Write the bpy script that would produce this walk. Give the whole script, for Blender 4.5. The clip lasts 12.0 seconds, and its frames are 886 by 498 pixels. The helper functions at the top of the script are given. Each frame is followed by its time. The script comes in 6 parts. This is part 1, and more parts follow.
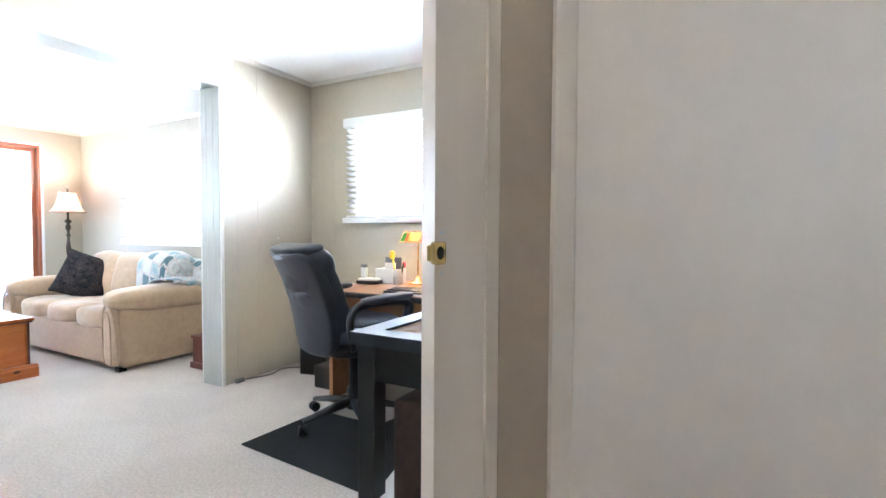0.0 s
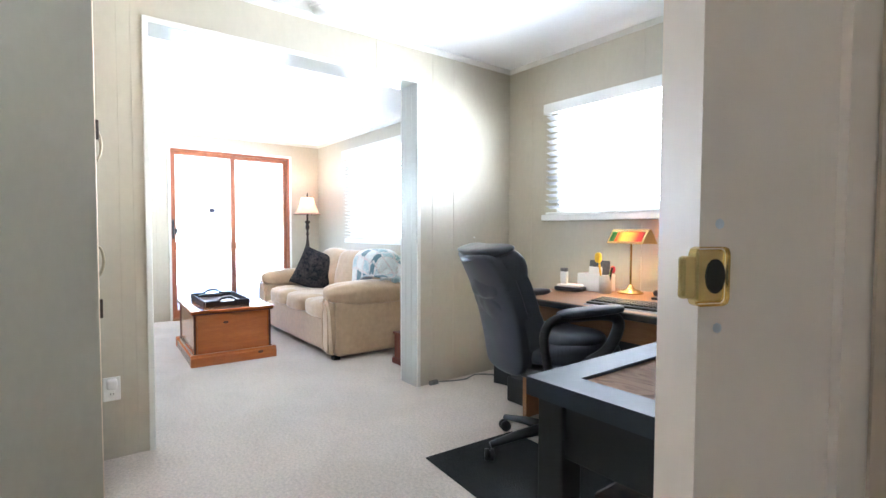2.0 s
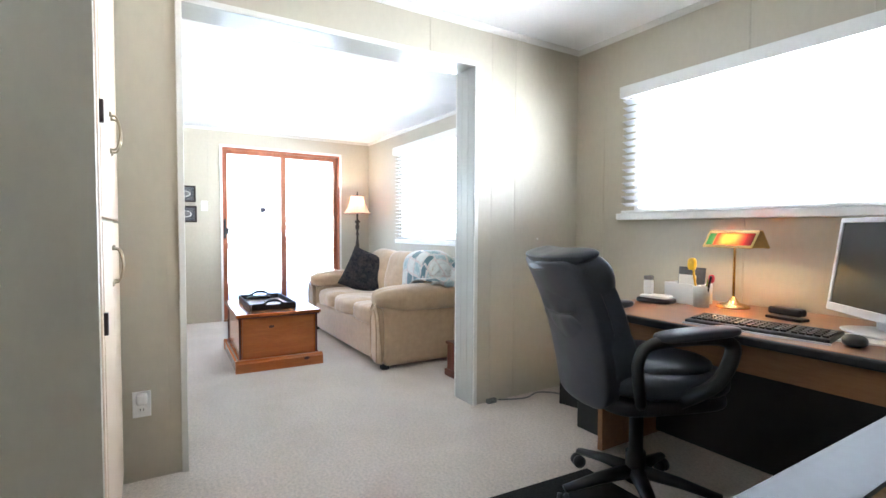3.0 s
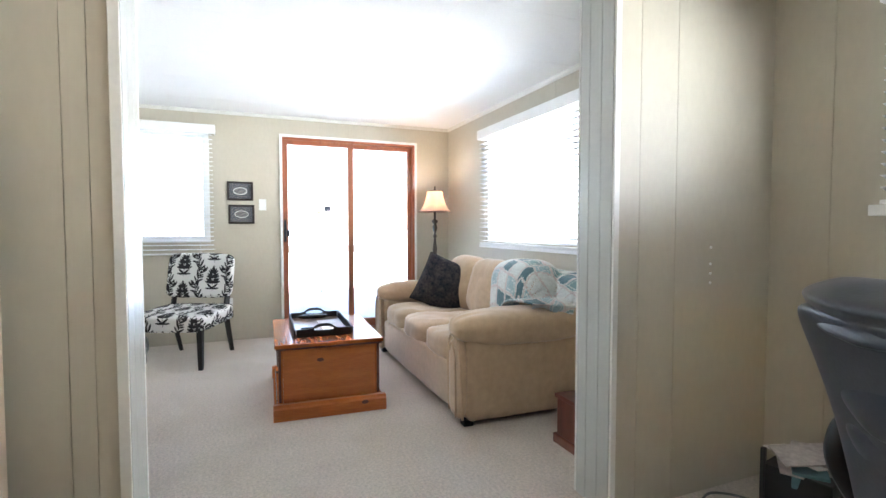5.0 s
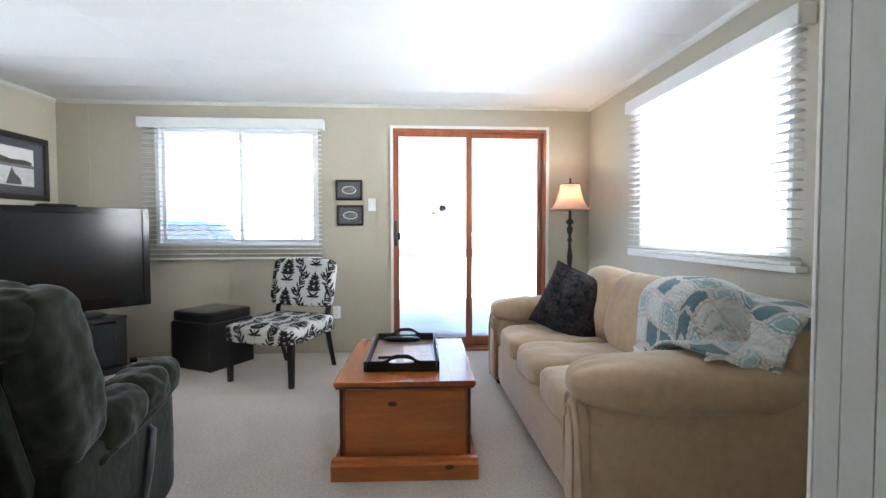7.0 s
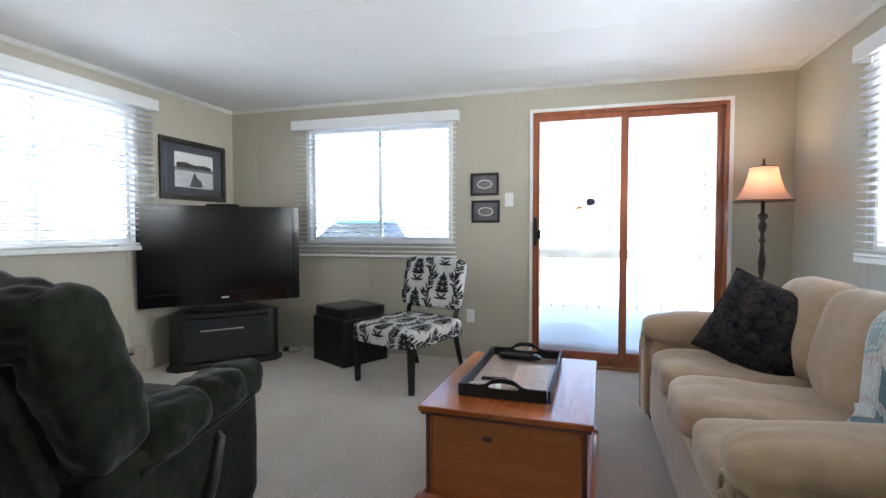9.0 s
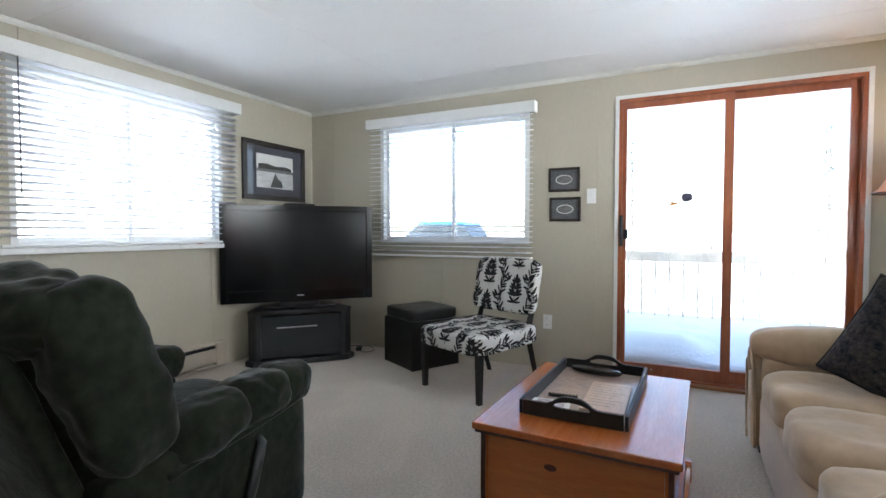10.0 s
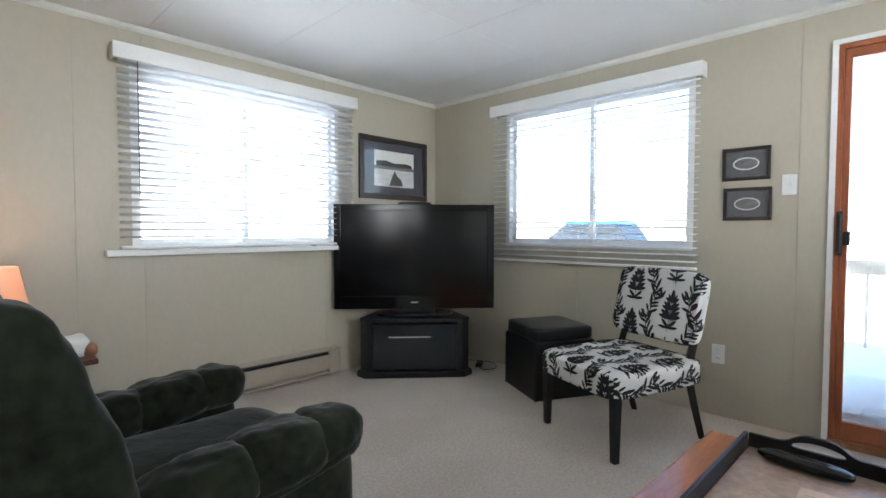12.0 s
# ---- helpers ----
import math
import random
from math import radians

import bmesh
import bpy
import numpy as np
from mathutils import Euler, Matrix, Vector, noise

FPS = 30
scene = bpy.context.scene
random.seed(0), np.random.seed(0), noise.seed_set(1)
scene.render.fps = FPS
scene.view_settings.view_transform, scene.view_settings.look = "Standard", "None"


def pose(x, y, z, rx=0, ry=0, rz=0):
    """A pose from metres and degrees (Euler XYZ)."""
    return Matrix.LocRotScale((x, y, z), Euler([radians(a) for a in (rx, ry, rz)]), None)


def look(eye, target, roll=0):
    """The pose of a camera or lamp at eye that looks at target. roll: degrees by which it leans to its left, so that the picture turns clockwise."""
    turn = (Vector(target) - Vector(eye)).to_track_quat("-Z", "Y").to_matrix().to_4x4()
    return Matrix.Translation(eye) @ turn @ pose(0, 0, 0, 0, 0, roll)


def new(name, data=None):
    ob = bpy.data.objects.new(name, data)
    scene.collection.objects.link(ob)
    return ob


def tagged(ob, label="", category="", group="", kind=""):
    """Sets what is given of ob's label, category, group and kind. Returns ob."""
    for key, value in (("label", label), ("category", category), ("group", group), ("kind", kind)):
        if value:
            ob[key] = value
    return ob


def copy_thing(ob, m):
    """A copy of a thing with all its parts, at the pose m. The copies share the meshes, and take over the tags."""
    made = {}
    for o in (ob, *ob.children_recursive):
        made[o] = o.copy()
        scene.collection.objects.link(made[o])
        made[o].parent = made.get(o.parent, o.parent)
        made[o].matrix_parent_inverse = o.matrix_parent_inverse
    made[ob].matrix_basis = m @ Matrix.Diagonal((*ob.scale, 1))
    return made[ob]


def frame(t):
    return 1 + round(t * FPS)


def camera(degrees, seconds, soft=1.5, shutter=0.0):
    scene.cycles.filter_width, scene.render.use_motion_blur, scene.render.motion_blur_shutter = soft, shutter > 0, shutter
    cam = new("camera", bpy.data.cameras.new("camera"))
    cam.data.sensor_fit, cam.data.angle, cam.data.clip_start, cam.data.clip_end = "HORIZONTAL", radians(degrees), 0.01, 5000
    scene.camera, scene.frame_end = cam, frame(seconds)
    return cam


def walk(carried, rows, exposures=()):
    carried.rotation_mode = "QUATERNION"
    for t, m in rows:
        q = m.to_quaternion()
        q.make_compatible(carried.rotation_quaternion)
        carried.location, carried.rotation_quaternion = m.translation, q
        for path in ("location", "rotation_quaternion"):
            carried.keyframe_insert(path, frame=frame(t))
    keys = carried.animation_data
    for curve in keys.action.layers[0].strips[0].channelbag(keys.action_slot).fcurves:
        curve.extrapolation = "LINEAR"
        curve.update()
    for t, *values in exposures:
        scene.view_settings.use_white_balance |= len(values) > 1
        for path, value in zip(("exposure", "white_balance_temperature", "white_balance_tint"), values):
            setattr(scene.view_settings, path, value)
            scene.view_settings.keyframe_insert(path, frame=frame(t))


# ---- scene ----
cam = camera(85.0, 12.0)
PATH = [
    (0, (0.048, 0.207, 1.109), (-0.907, 1.963, 1.036), 0.3),
    (0.5, (0.004, 0.292, 1.108), (-1.126, 1.94, 1.036), 0.3),
    (1, (-0.041, 0.366, 1.103), (-1.344, 1.881, 1.028), 0.2),
    (1.5, (-0.091, 0.459, 1.1), (-1.556, 1.819, 1.028), 0.2),
    (2, (-0.172, 0.541, 1.103), (-1.758, 1.757, 1.024), 0.2),
    (2.5, (-0.311, 0.626, 1.102), (-1.974, 1.734, 1.023), 0.2),
    (3, (-0.483, 0.703, 1.107), (-2.186, 1.749, 1.026), 0.3),
    (5, (-1.466, 1.148, 1.128), (-3.32, 1.893, 1.042), -0.0),
    (5.5, (-1.675, 1.284, 1.143), (-3.573, 1.909, 1.058), -0.0),
    (6, (-1.894, 1.404, 1.137), (-3.834, 1.883, 1.056), -0.0),
    (6.5, (-2.082, 1.515, 1.13), (-4.055, 1.831, 1.052), -0.1),
    (7, (-2.228, 1.618, 1.131), (-4.222, 1.76, 1.053), -0.1),
    (9, (-2.682, 1.879, 1.12), (-4.602, 1.323, 1.038), -0.1),
    (9.5, (-2.798, 1.91, 1.098), (-4.656, 1.174, 1.027), -0.1),
    (10, (-2.912, 1.912, 1.092), (-4.703, 1.024, 1.021), 0.0),
    (10.5, (-3.046, 1.898, 1.09), (-4.764, 0.877, 1.021), -0.0),
    (11, (-3.187, 1.878, 1.091), (-4.818, 0.724, 1.022), 0.0),
    (11.5, (-3.34, 1.838, 1.095), (-4.873, 0.555, 1.022), 0.0),
    (12, (-3.505, 1.771, 1.109), (-4.94, 0.38, 1.035), 0.1),
]
EXPOSURES = [(0, 4.36, 5800, 10), (2, 4.06, 5880, 10), (3.2, 3.70, 6080, 10), (5, 3.33, 6350, 10), (7, 2.92, 6300, 10), (9, 2.50, 6300, 10), (12, 2.44, 6400, 10)]
walk(cam, [(t, look(eye, target, roll)) for t, eye, target, roll in PATH], EXPOSURES)

# ---- world and sun ----
world = bpy.data.worlds.new("sky")
world.use_nodes = True
scene.world = world
wn = world.node_tree.nodes
sky = wn.new("ShaderNodeTexSky")
sky.sky_type, sky.sun_disc = "NISHITA", False
sky.sun_elevation, sky.sun_rotation = radians(58), radians(70)
sky.air_density, sky.dust_density = 1.0, 1.5
wn["Background"].inputs["Strength"].default_value = 0.13
world.node_tree.links.new(sky.outputs["Color"], wn["Background"].inputs["Color"])
sun = bpy.data.lights.new("sun", "SUN")
sun.energy, sun.angle, sun.color = 5.0, radians(0.5), (1.0, 0.95, 0.88)
sun_ob = new("sun", sun)
sun_ob.matrix_world = look((0, 0, 0), (-0.498, -0.181, -0.848))


def sky_window(at, turn, w, h, radiance, color=(0.93, 0.97, 1.0)):
    """An area lamp in a window's opening, for the light of sky and snow."""
    lamp = bpy.data.lights.new("window_light", "AREA")
    lamp.shape, lamp.size, lamp.size_y = "RECTANGLE", w, h
    lamp.energy, lamp.color = radiance * math.pi * w * h, color
    new("window_light", lamp).matrix_world = pose(*at) @ turn


sky_window((-5.0, 3.425, 1.53), pose(0, 0, 0, -90), 1.42, 1.04, 2.7)
sky_window((-1.69, 3.425, 1.60), pose(0, 0, 0, -90), 1.52, 0.74, 2.4)
sky_window((-4.96, -1.55, 1.53), pose(0, 0, 0, 90), 1.38, 1.04, 0.65, (0.86, 0.94, 1.0))


# ---- materials ----
def mat(name, color, rough=0.6, metal=0.0, vary=0.1, scale=6.0, grain=60.0, bump=0.1, depth=0.002, coat=0.0, stretch=(1, 1, 1), dark=None, sheen=0.0, spec=0.5):
    """A surface with colour varied at two scales, and fine relief."""
    m = bpy.data.materials.new(name)
    m.use_nodes = True
    n, l = m.node_tree.nodes, m.node_tree.links
    b = n["Principled BSDF"]
    tc, mp = n.new("ShaderNodeTexCoord"), n.new("ShaderNodeMapping")
    mp.inputs["Scale"].default_value = stretch
    l.new(tc.outputs["Object"], mp.inputs["Vector"])
    big, fine = n.new("ShaderNodeTexNoise"), n.new("ShaderNodeTexNoise")
    big.inputs["Scale"].default_value, big.inputs["Detail"].default_value = scale, 4
    fine.inputs["Scale"].default_value, fine.inputs["Detail"].default_value = grain, 3
    for t in (big, fine):
        l.new(mp.outputs["Vector"], t.inputs["Vector"])
    add = n.new("ShaderNodeMath")
    add.operation = "ADD"
    l.new(big.outputs["Fac"], add.inputs[0])
    l.new(fine.outputs["Fac"], add.inputs[1])
    ramp = n.new("ShaderNodeMapRange")
    ramp.inputs["From Min"].default_value, ramp.inputs["From Max"].default_value = 0.7, 1.3
    l.new(add.outputs[0], ramp.inputs["Value"])
    mix = n.new("ShaderNodeMix")
    mix.data_type = "RGBA"
    low = dark or [c * (1 - vary) for c in color]
    high = [min(1.0, c * (1 + vary)) for c in color]
    mix.inputs["A"].default_value, mix.inputs["B"].default_value = (*low, 1), (*high, 1)
    l.new(ramp.outputs["Result"], mix.inputs["Factor"])
    l.new(mix.outputs["Result"], b.inputs["Base Color"])
    b.inputs["Roughness"].default_value, b.inputs["Metallic"].default_value = rough, metal
    b.inputs["Specular IOR Level"].default_value = spec
    b.inputs["Coat Weight"].default_value = coat
    b.inputs["Coat Roughness"].default_value = 0.06
    if sheen:
        b.inputs["Sheen Weight"].default_value, b.inputs["Sheen Roughness"].default_value = sheen, 0.4
    if bump:
        bp = n.new("ShaderNodeBump")
        bp.inputs["Strength"].default_value, bp.inputs["Distance"].default_value = bump, depth
        l.new(fine.outputs["Fac"], bp.inputs["Height"])
        l.new(bp.outputs["Normal"], b.inputs["Normal"])
    return m


def glow(name, color, strength):
    m = bpy.data.materials.new(name)
    m.use_nodes = True
    b = m.node_tree.nodes["Principled BSDF"]
    b.inputs["Base Color"].default_value = (*color, 1)
    b.inputs["Emission Color"].default_value = (*color, 1)
    b.inputs["Emission Strength"].default_value = strength
    return m


def thin_white(name, color, share, rough=0.45):
    """A white sheet that lets part of the light through."""
    m = bpy.data.materials.new(name)
    m.use_nodes = True
    n, l = m.node_tree.nodes, m.node_tree.links
    b, t, mix = n["Principled BSDF"], n.new("ShaderNodeBsdfTranslucent"), n.new("ShaderNodeMixShader")
    noise_ = n.new("ShaderNodeTexNoise")
    noise_.inputs["Scale"].default_value = 30
    tint = n.new("ShaderNodeMix")
    tint.data_type = "RGBA"
    tint.inputs["A"].default_value, tint.inputs["B"].default_value = (*[c * 0.94 for c in color], 1), (*color, 1)
    l.new(noise_.outputs["Fac"], tint.inputs["Factor"])
    l.new(tint.outputs["Result"], b.inputs["Base Color"])
    l.new(tint.outputs["Result"], t.inputs["Color"])
    b.inputs["Roughness"].default_value = rough
    mix.inputs["Fac"].default_value = share
    l.new(b.outputs[0], mix.inputs[1])
    l.new(t.outputs[0], mix.inputs[2])
    l.new(mix.outputs[0], n["Material Output"].inputs["Surface"])
    return m


def glass(name, tint=(1, 1, 1), rough=0.0):
    m = bpy.data.materials.new(name)
    m.use_nodes = True
    b = m.node_tree.nodes["Principled BSDF"]
    b.inputs["Base Color"].default_value = (*tint, 1)
    b.inputs["Roughness"].default_value, b.inputs["IOR"].default_value = rough, 1.45
    b.inputs["Transmission Weight"].default_value = 1.0
    return m


def wood(name, light, dark, rough=0.35, coat=0.3, axis="X", rings=7.0, knots=False):
    """Long-grained wood along the axis."""
    m = bpy.data.materials.new(name)
    m.use_nodes = True
    n, l = m.node_tree.nodes, m.node_tree.links
    b = n["Principled BSDF"]
    tc, mp = n.new("ShaderNodeTexCoord"), n.new("ShaderNodeMapping")
    mp.inputs["Scale"].default_value = {"X": (0.6, 6, 6), "Y": (6, 0.6, 6), "Z": (6, 6, 0.6)}[axis]
    l.new(tc.outputs["Object"], mp.inputs["Vector"])
    a, f = n.new("ShaderNodeTexNoise"), n.new("ShaderNodeTexNoise")
    a.inputs["Scale"].default_value, a.inputs["Detail"].default_value, a.inputs["Distortion"].default_value = rings / 3, 6, 1.2
    f.inputs["Scale"].default_value, f.inputs["Detail"].default_value = rings * 5, 4
    l.new(mp.outputs["Vector"], a.inputs["Vector"])
    l.new(mp.outputs["Vector"], f.inputs["Vector"])
    add = n.new("ShaderNodeMix")
    add.inputs["Factor"].default_value = 0.4
    l.new(a.outputs["Fac"], add.inputs["A"])
    l.new(f.outputs["Fac"], add.inputs["B"])
    r = n.new("ShaderNodeMapRange")
    r.inputs["From Min"].default_value, r.inputs["From Max"].default_value = 0.35, 0.65
    l.new(add.outputs["Result"], r.inputs["Value"])
    mix = n.new("ShaderNodeMix")
    mix.data_type = "RGBA"
    mix.inputs["A"].default_value, mix.inputs["B"].default_value = (*dark, 1), (*light, 1)
    l.new(r.outputs["Result"], mix.inputs["Factor"])
    out = mix.outputs["Result"]
    if knots:
        v = n.new("ShaderNodeTexVoronoi")
        v.inputs["Scale"].default_value = 2.3
        km = n.new("ShaderNodeMapping")
        km.inputs["Scale"].default_value = (1, 1.6, 1.6)
        l.new(tc.outputs["Object"], km.inputs["Vector"])
        l.new(km.outputs["Vector"], v.inputs["Vector"])
        kr = n.new("ShaderNodeMapRange")
        kr.inputs["From Min"].default_value, kr.inputs["From Max"].default_value = 0.05, 0.11
        l.new(v.outputs["Distance"], kr.inputs["Value"])
        km2 = n.new("ShaderNodeMix")
        km2.data_type = "RGBA"
        km2.inputs["A"].default_value = (*[c * 0.35 for c in dark], 1)
        l.new(kr.outputs["Result"], km2.inputs["Factor"])
        l.new(out, km2.inputs["B"])
        out = km2.outputs["Result"]
    l.new(out, b.inputs["Base Color"])
    b.inputs["Roughness"].default_value = rough
    b.inputs["Coat Weight"].default_value, b.inputs["Coat Roughness"].default_value = coat, 0.08
    bp = n.new("ShaderNodeBump")
    bp.inputs["Strength"].default_value, bp.inputs["Distance"].default_value = 0.015, 0.0004
    l.new(f.outputs["Fac"], bp.inputs["Height"])
    l.new(bp.outputs["Normal"], b.inputs["Normal"])
    return m


# Chair leather, its colour lifted and blued for the reflected sky.
CHAIRLEATHER = mat("sky_tinted_leather", (0.028, 0.033, 0.045), 0.36, vary=0.15, scale=9, grain=120, bump=0.2, depth=0.001)
WALL = mat("olive_paint", (0.488, 0.446, 0.352), 0.42, vary=0.035, scale=1.3, grain=40, bump=0.08, depth=0.001, stretch=(1, 1, 0.5))
TRIM = mat("trim_paint", (0.70, 0.69, 0.64), 0.4, vary=0.04, scale=2, bump=0.05)
JAMB = mat("cream_gloss_paint", (0.735, 0.59, 0.448), 0.45, vary=0.03, scale=2, grain=25, bump=0.04, stretch=(1, 1, 0.7))
# Paler than the walls: window reflections are put into this colour.
LINING = mat("reflection_paled_gloss_paint", (0.47, 0.475, 0.44), 0.22, vary=0.03, scale=2, bump=0.05)
WHITE = mat("white_plastic", (0.80, 0.80, 0.78), 0.4, vary=0.03, bump=0.03)
CEIL = mat("ceiling_paint", (0.86, 0.86, 0.85), 0.75, vary=0.03, scale=1.2, grain=90, bump=0.2, depth=0.001)
CARPET = mat("beige_carpet", (0.635, 0.56, 0.487), 0.95, vary=0.24, scale=75.0, grain=240.0, bump=0.8, depth=0.010, sheen=0.2)
nodes_, links_ = CARPET.node_tree.nodes, CARPET.node_tree.links
patch, shade_ = nodes_.new("ShaderNodeTexNoise"), nodes_.new("ShaderNodeMix")
patch.inputs["Scale"].default_value, patch.inputs["Detail"].default_value, patch.inputs["Distortion"].default_value = 2.2, 7, 0.6
links_.new(nodes_["Texture Coordinate"].outputs["Object"], patch.inputs["Vector"])
fac_ = nodes_.new("ShaderNodeMapRange")
fac_.inputs["From Min"].default_value, fac_.inputs["From Max"].default_value = 0.42, 0.60
links_.new(patch.outputs["Fac"], fac_.inputs["Value"])
shade_.data_type, shade_.blend_type = "RGBA", "MULTIPLY"
shade_.inputs["B"].default_value = (0.92, 0.915, 0.90, 1)
links_.new(fac_.outputs["Result"], shade_.inputs["Factor"])
base_ = nodes_["Principled BSDF"].inputs["Base Color"]
links_.new(base_.links[0].from_socket, shade_.inputs["A"])
links_.new(shade_.outputs["Result"], base_)
SUEDE = mat("tan_microfibre", (0.50, 0.36, 0.235), 0.85, vary=0.1, scale=4, grain=25, bump=0.2, depth=0.003, sheen=0.5)
GREEN = mat("dark_green_velour", (0.0155, 0.0180, 0.0118), 0.85, vary=0.5, scale=7, grain=26, bump=0.5, depth=0.006, sheen=0.22, spec=0.05)
BLACKLEATHER = mat("black_leather", (0.007, 0.0075, 0.009), 0.33, vary=0.2, scale=9, grain=120, bump=0.3, depth=0.001)
BLACKPLASTIC = mat("black_plastic", (0.010, 0.0105, 0.012), 0.42, vary=0.15, bump=0.1)
GLOSSBLACK = mat("gloss_black", (0.008, 0.008, 0.009), 0.12, vary=0.1, bump=0.0)
MATTESCREEN = mat("matte_screen", (0.012, 0.012, 0.013), 0.45, vary=0.1, bump=0.0)
SCREEN = mat("dark_screen", (0.006, 0.006, 0.007), 0.16, vary=0.1, bump=0.0)
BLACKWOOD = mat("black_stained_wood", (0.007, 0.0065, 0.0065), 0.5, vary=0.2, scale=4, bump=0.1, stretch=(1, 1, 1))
DARKGREYWOOD = mat("charcoal_stand", (0.006, 0.0075, 0.009), 0.4, vary=0.2, bump=0.1)
PINE = wood("orange_pine", (0.52, 0.16, 0.04), (0.38, 0.09, 0.018), 0.24, 0.5, "X", knots=True)
PINEEND = wood("orange_pine_upright", (0.54, 0.17, 0.042), (0.40, 0.105, 0.022), 0.3, 0.3, "Y", knots=False)
DARKEDGE = mat("dark_brown_edge", (0.09, 0.03, 0.018), 0.35, bump=0.05)
DOORWOOD = wood("red_brown_wood", (0.40, 0.125, 0.05), (0.27, 0.075, 0.03), 0.4, 0.2, "Z")
OAK = wood("oak_laminate", (0.34, 0.16, 0.065), (0.25, 0.11, 0.042), 0.35, 0.2, "X")
CHERRY = wood("dark_cherry", (0.16, 0.04, 0.022), (0.09, 0.022, 0.014), 0.3, 0.4, "Z")
BRASS = mat("brass", (0.75, 0.56, 0.25), 0.25, 1.0, vary=0.1, bump=0.05)
BRONZE = mat("dark_bronze", (0.045, 0.032, 0.026), 0.4, 0.4, vary=0.3, bump=0.1)
AGEDBRASS = mat("aged_brass", (0.36, 0.31, 0.22), 0.4, 0.8, vary=0.15, bump=0.05)
STEEL = mat("steel", (0.6, 0.6, 0.6), 0.3, 1.0, vary=0.1, bump=0.05)
SILVER = mat("silver_plastic", (0.58, 0.59, 0.61), 0.35, vary=0.05, bump=0.02)
PANE = glass("window_glass")
# Snow albedo is blued, putting the shade on the deck into its colour.
SNOW = mat("snow", (0.72, 0.81, 0.90), 0.7, vary=0.04, scale=2, grain=30, bump=0.3, depth=0.02)
DECKWOOD = mat("weathered_deck_wood", (0.82, 0.74, 0.61), 0.8, vary=0.2, bump=0.2)
SLAT = thin_white("blind_slat", (0.89, 0.905, 0.93), 0.42)
SHADE = thin_white("lamp_shade_linen", (0.72, 0.54, 0.44), 0.4, 0.8)
MATBLACK = mat("black_rug", (0.007, 0.008, 0.009), 0.95, vary=0.4, scale=30, grain=160, bump=0.9, depth=0.008)
PAPER = mat("paper", (0.78, 0.77, 0.74), 0.7, vary=0.03, bump=0.02)
PINKPAPER = mat("pinkish_paper", (0.62, 0.47, 0.38), 0.35, vary=0.12, scale=5, grain=40, bump=0.02, stretch=(1, 6, 1))
TEXTGREY = mat("faded_print", (0.30, 0.24, 0.21), 0.6)
TRAYPAPER = mat("tray_lining", (0.40, 0.29, 0.235), 0.3, vary=0.25, scale=9, bump=0.02, coat=0.3)
GREY = mat("grey_pencil", (0.17, 0.17, 0.17), 0.6, vary=0.3, scale=30)
DIMGREY = mat("pewter_mount", (0.10, 0.105, 0.12), 0.6, vary=0.15, scale=30)


# ---- mesh tools ----
def finish(ob, smooth):
    if smooth:
        for p in ob.data.polygons:
            p.use_smooth = True
    return ob


def part(name, bm, material, parent=None, label="", smooth=False):
    """One mesh object under its thing."""
    me = bpy.data.meshes.new(name)
    bmesh.ops.recalc_face_normals(bm, faces=bm.faces)
    bm.to_mesh(me)
    bm.free()
    me.materials.append(material)
    ob = new(name, me)
    ob.parent = parent
    finish(ob, smooth)
    return tagged(ob, label)


def thing(name, label, category, m=None, group="", kind=""):
    ob = new(name)
    ob.empty_display_size = 0.1
    if m is not None:
        ob.matrix_world = m
    return tagged(ob, label, category, group, kind)


def box(x0, x1, y0, y1, z0, z1, bevel=0.0, bm=None, seg=2, m=None):
    bm = bm or bmesh.new()
    made = bmesh.ops.create_cube(bm, size=1.0)["verts"]
    for v in made:
        v.co = Vector((x0 + (v.co.x + 0.5) * (x1 - x0), y0 + (v.co.y + 0.5) * (y1 - y0), z0 + (v.co.z + 0.5) * (z1 - z0)))
    if bevel:
        es = list({e for v in made for e in v.link_edges})
        out = bmesh.ops.bevel(bm, geom=es, offset=bevel, segments=seg, profile=0.5, affect="EDGES")
        made = list({v for f in out["faces"] for v in f.verts} | {v for v in made if v.is_valid})
    if m is not None:
        bmesh.ops.transform(bm, matrix=m, verts=[v for v in made if v.is_valid])
    return bm


def soft(sx, sy, sz, power=4.0, n=14, m=None, bm=None, wrinkle=0.0, wscale=6.0, seed=0.0):
    """A stuffed block: a rounded cube of the given half sizes, with slight wrinkles."""
    new_bm = bmesh.new()
    bmesh.ops.create_cube(new_bm, size=2.0)
    bmesh.ops.subdivide_edges(new_bm, edges=list(new_bm.edges), cuts=n, use_grid_fill=True)
    for v in new_bm.verts:
        c = v.co
        k = (abs(c.x) ** power + abs(c.y) ** power + abs(c.z) ** power) ** (1 / power)
        d = c / k
        p = Vector((d.x * sx, d.y * sy, d.z * sz))
        if wrinkle:
            w = noise.noise(p * wscale + Vector((seed, seed * 2, 0))) + 0.5 * noise.noise(p * wscale * 2.7 + Vector((0, seed, 3)))
            p += Vector((d.x / sx, d.y / sy, d.z / sz)).normalized() * w * wrinkle
        v.co = p
    if m is not None:
        bmesh.ops.transform(new_bm, matrix=m, verts=list(new_bm.verts))
    if bm is None:
        return new_bm
    me = bpy.data.meshes.new("piece")
    new_bm.to_mesh(me)
    new_bm.free()
    bm.from_mesh(me)
    bpy.data.meshes.remove(me)
    return bm


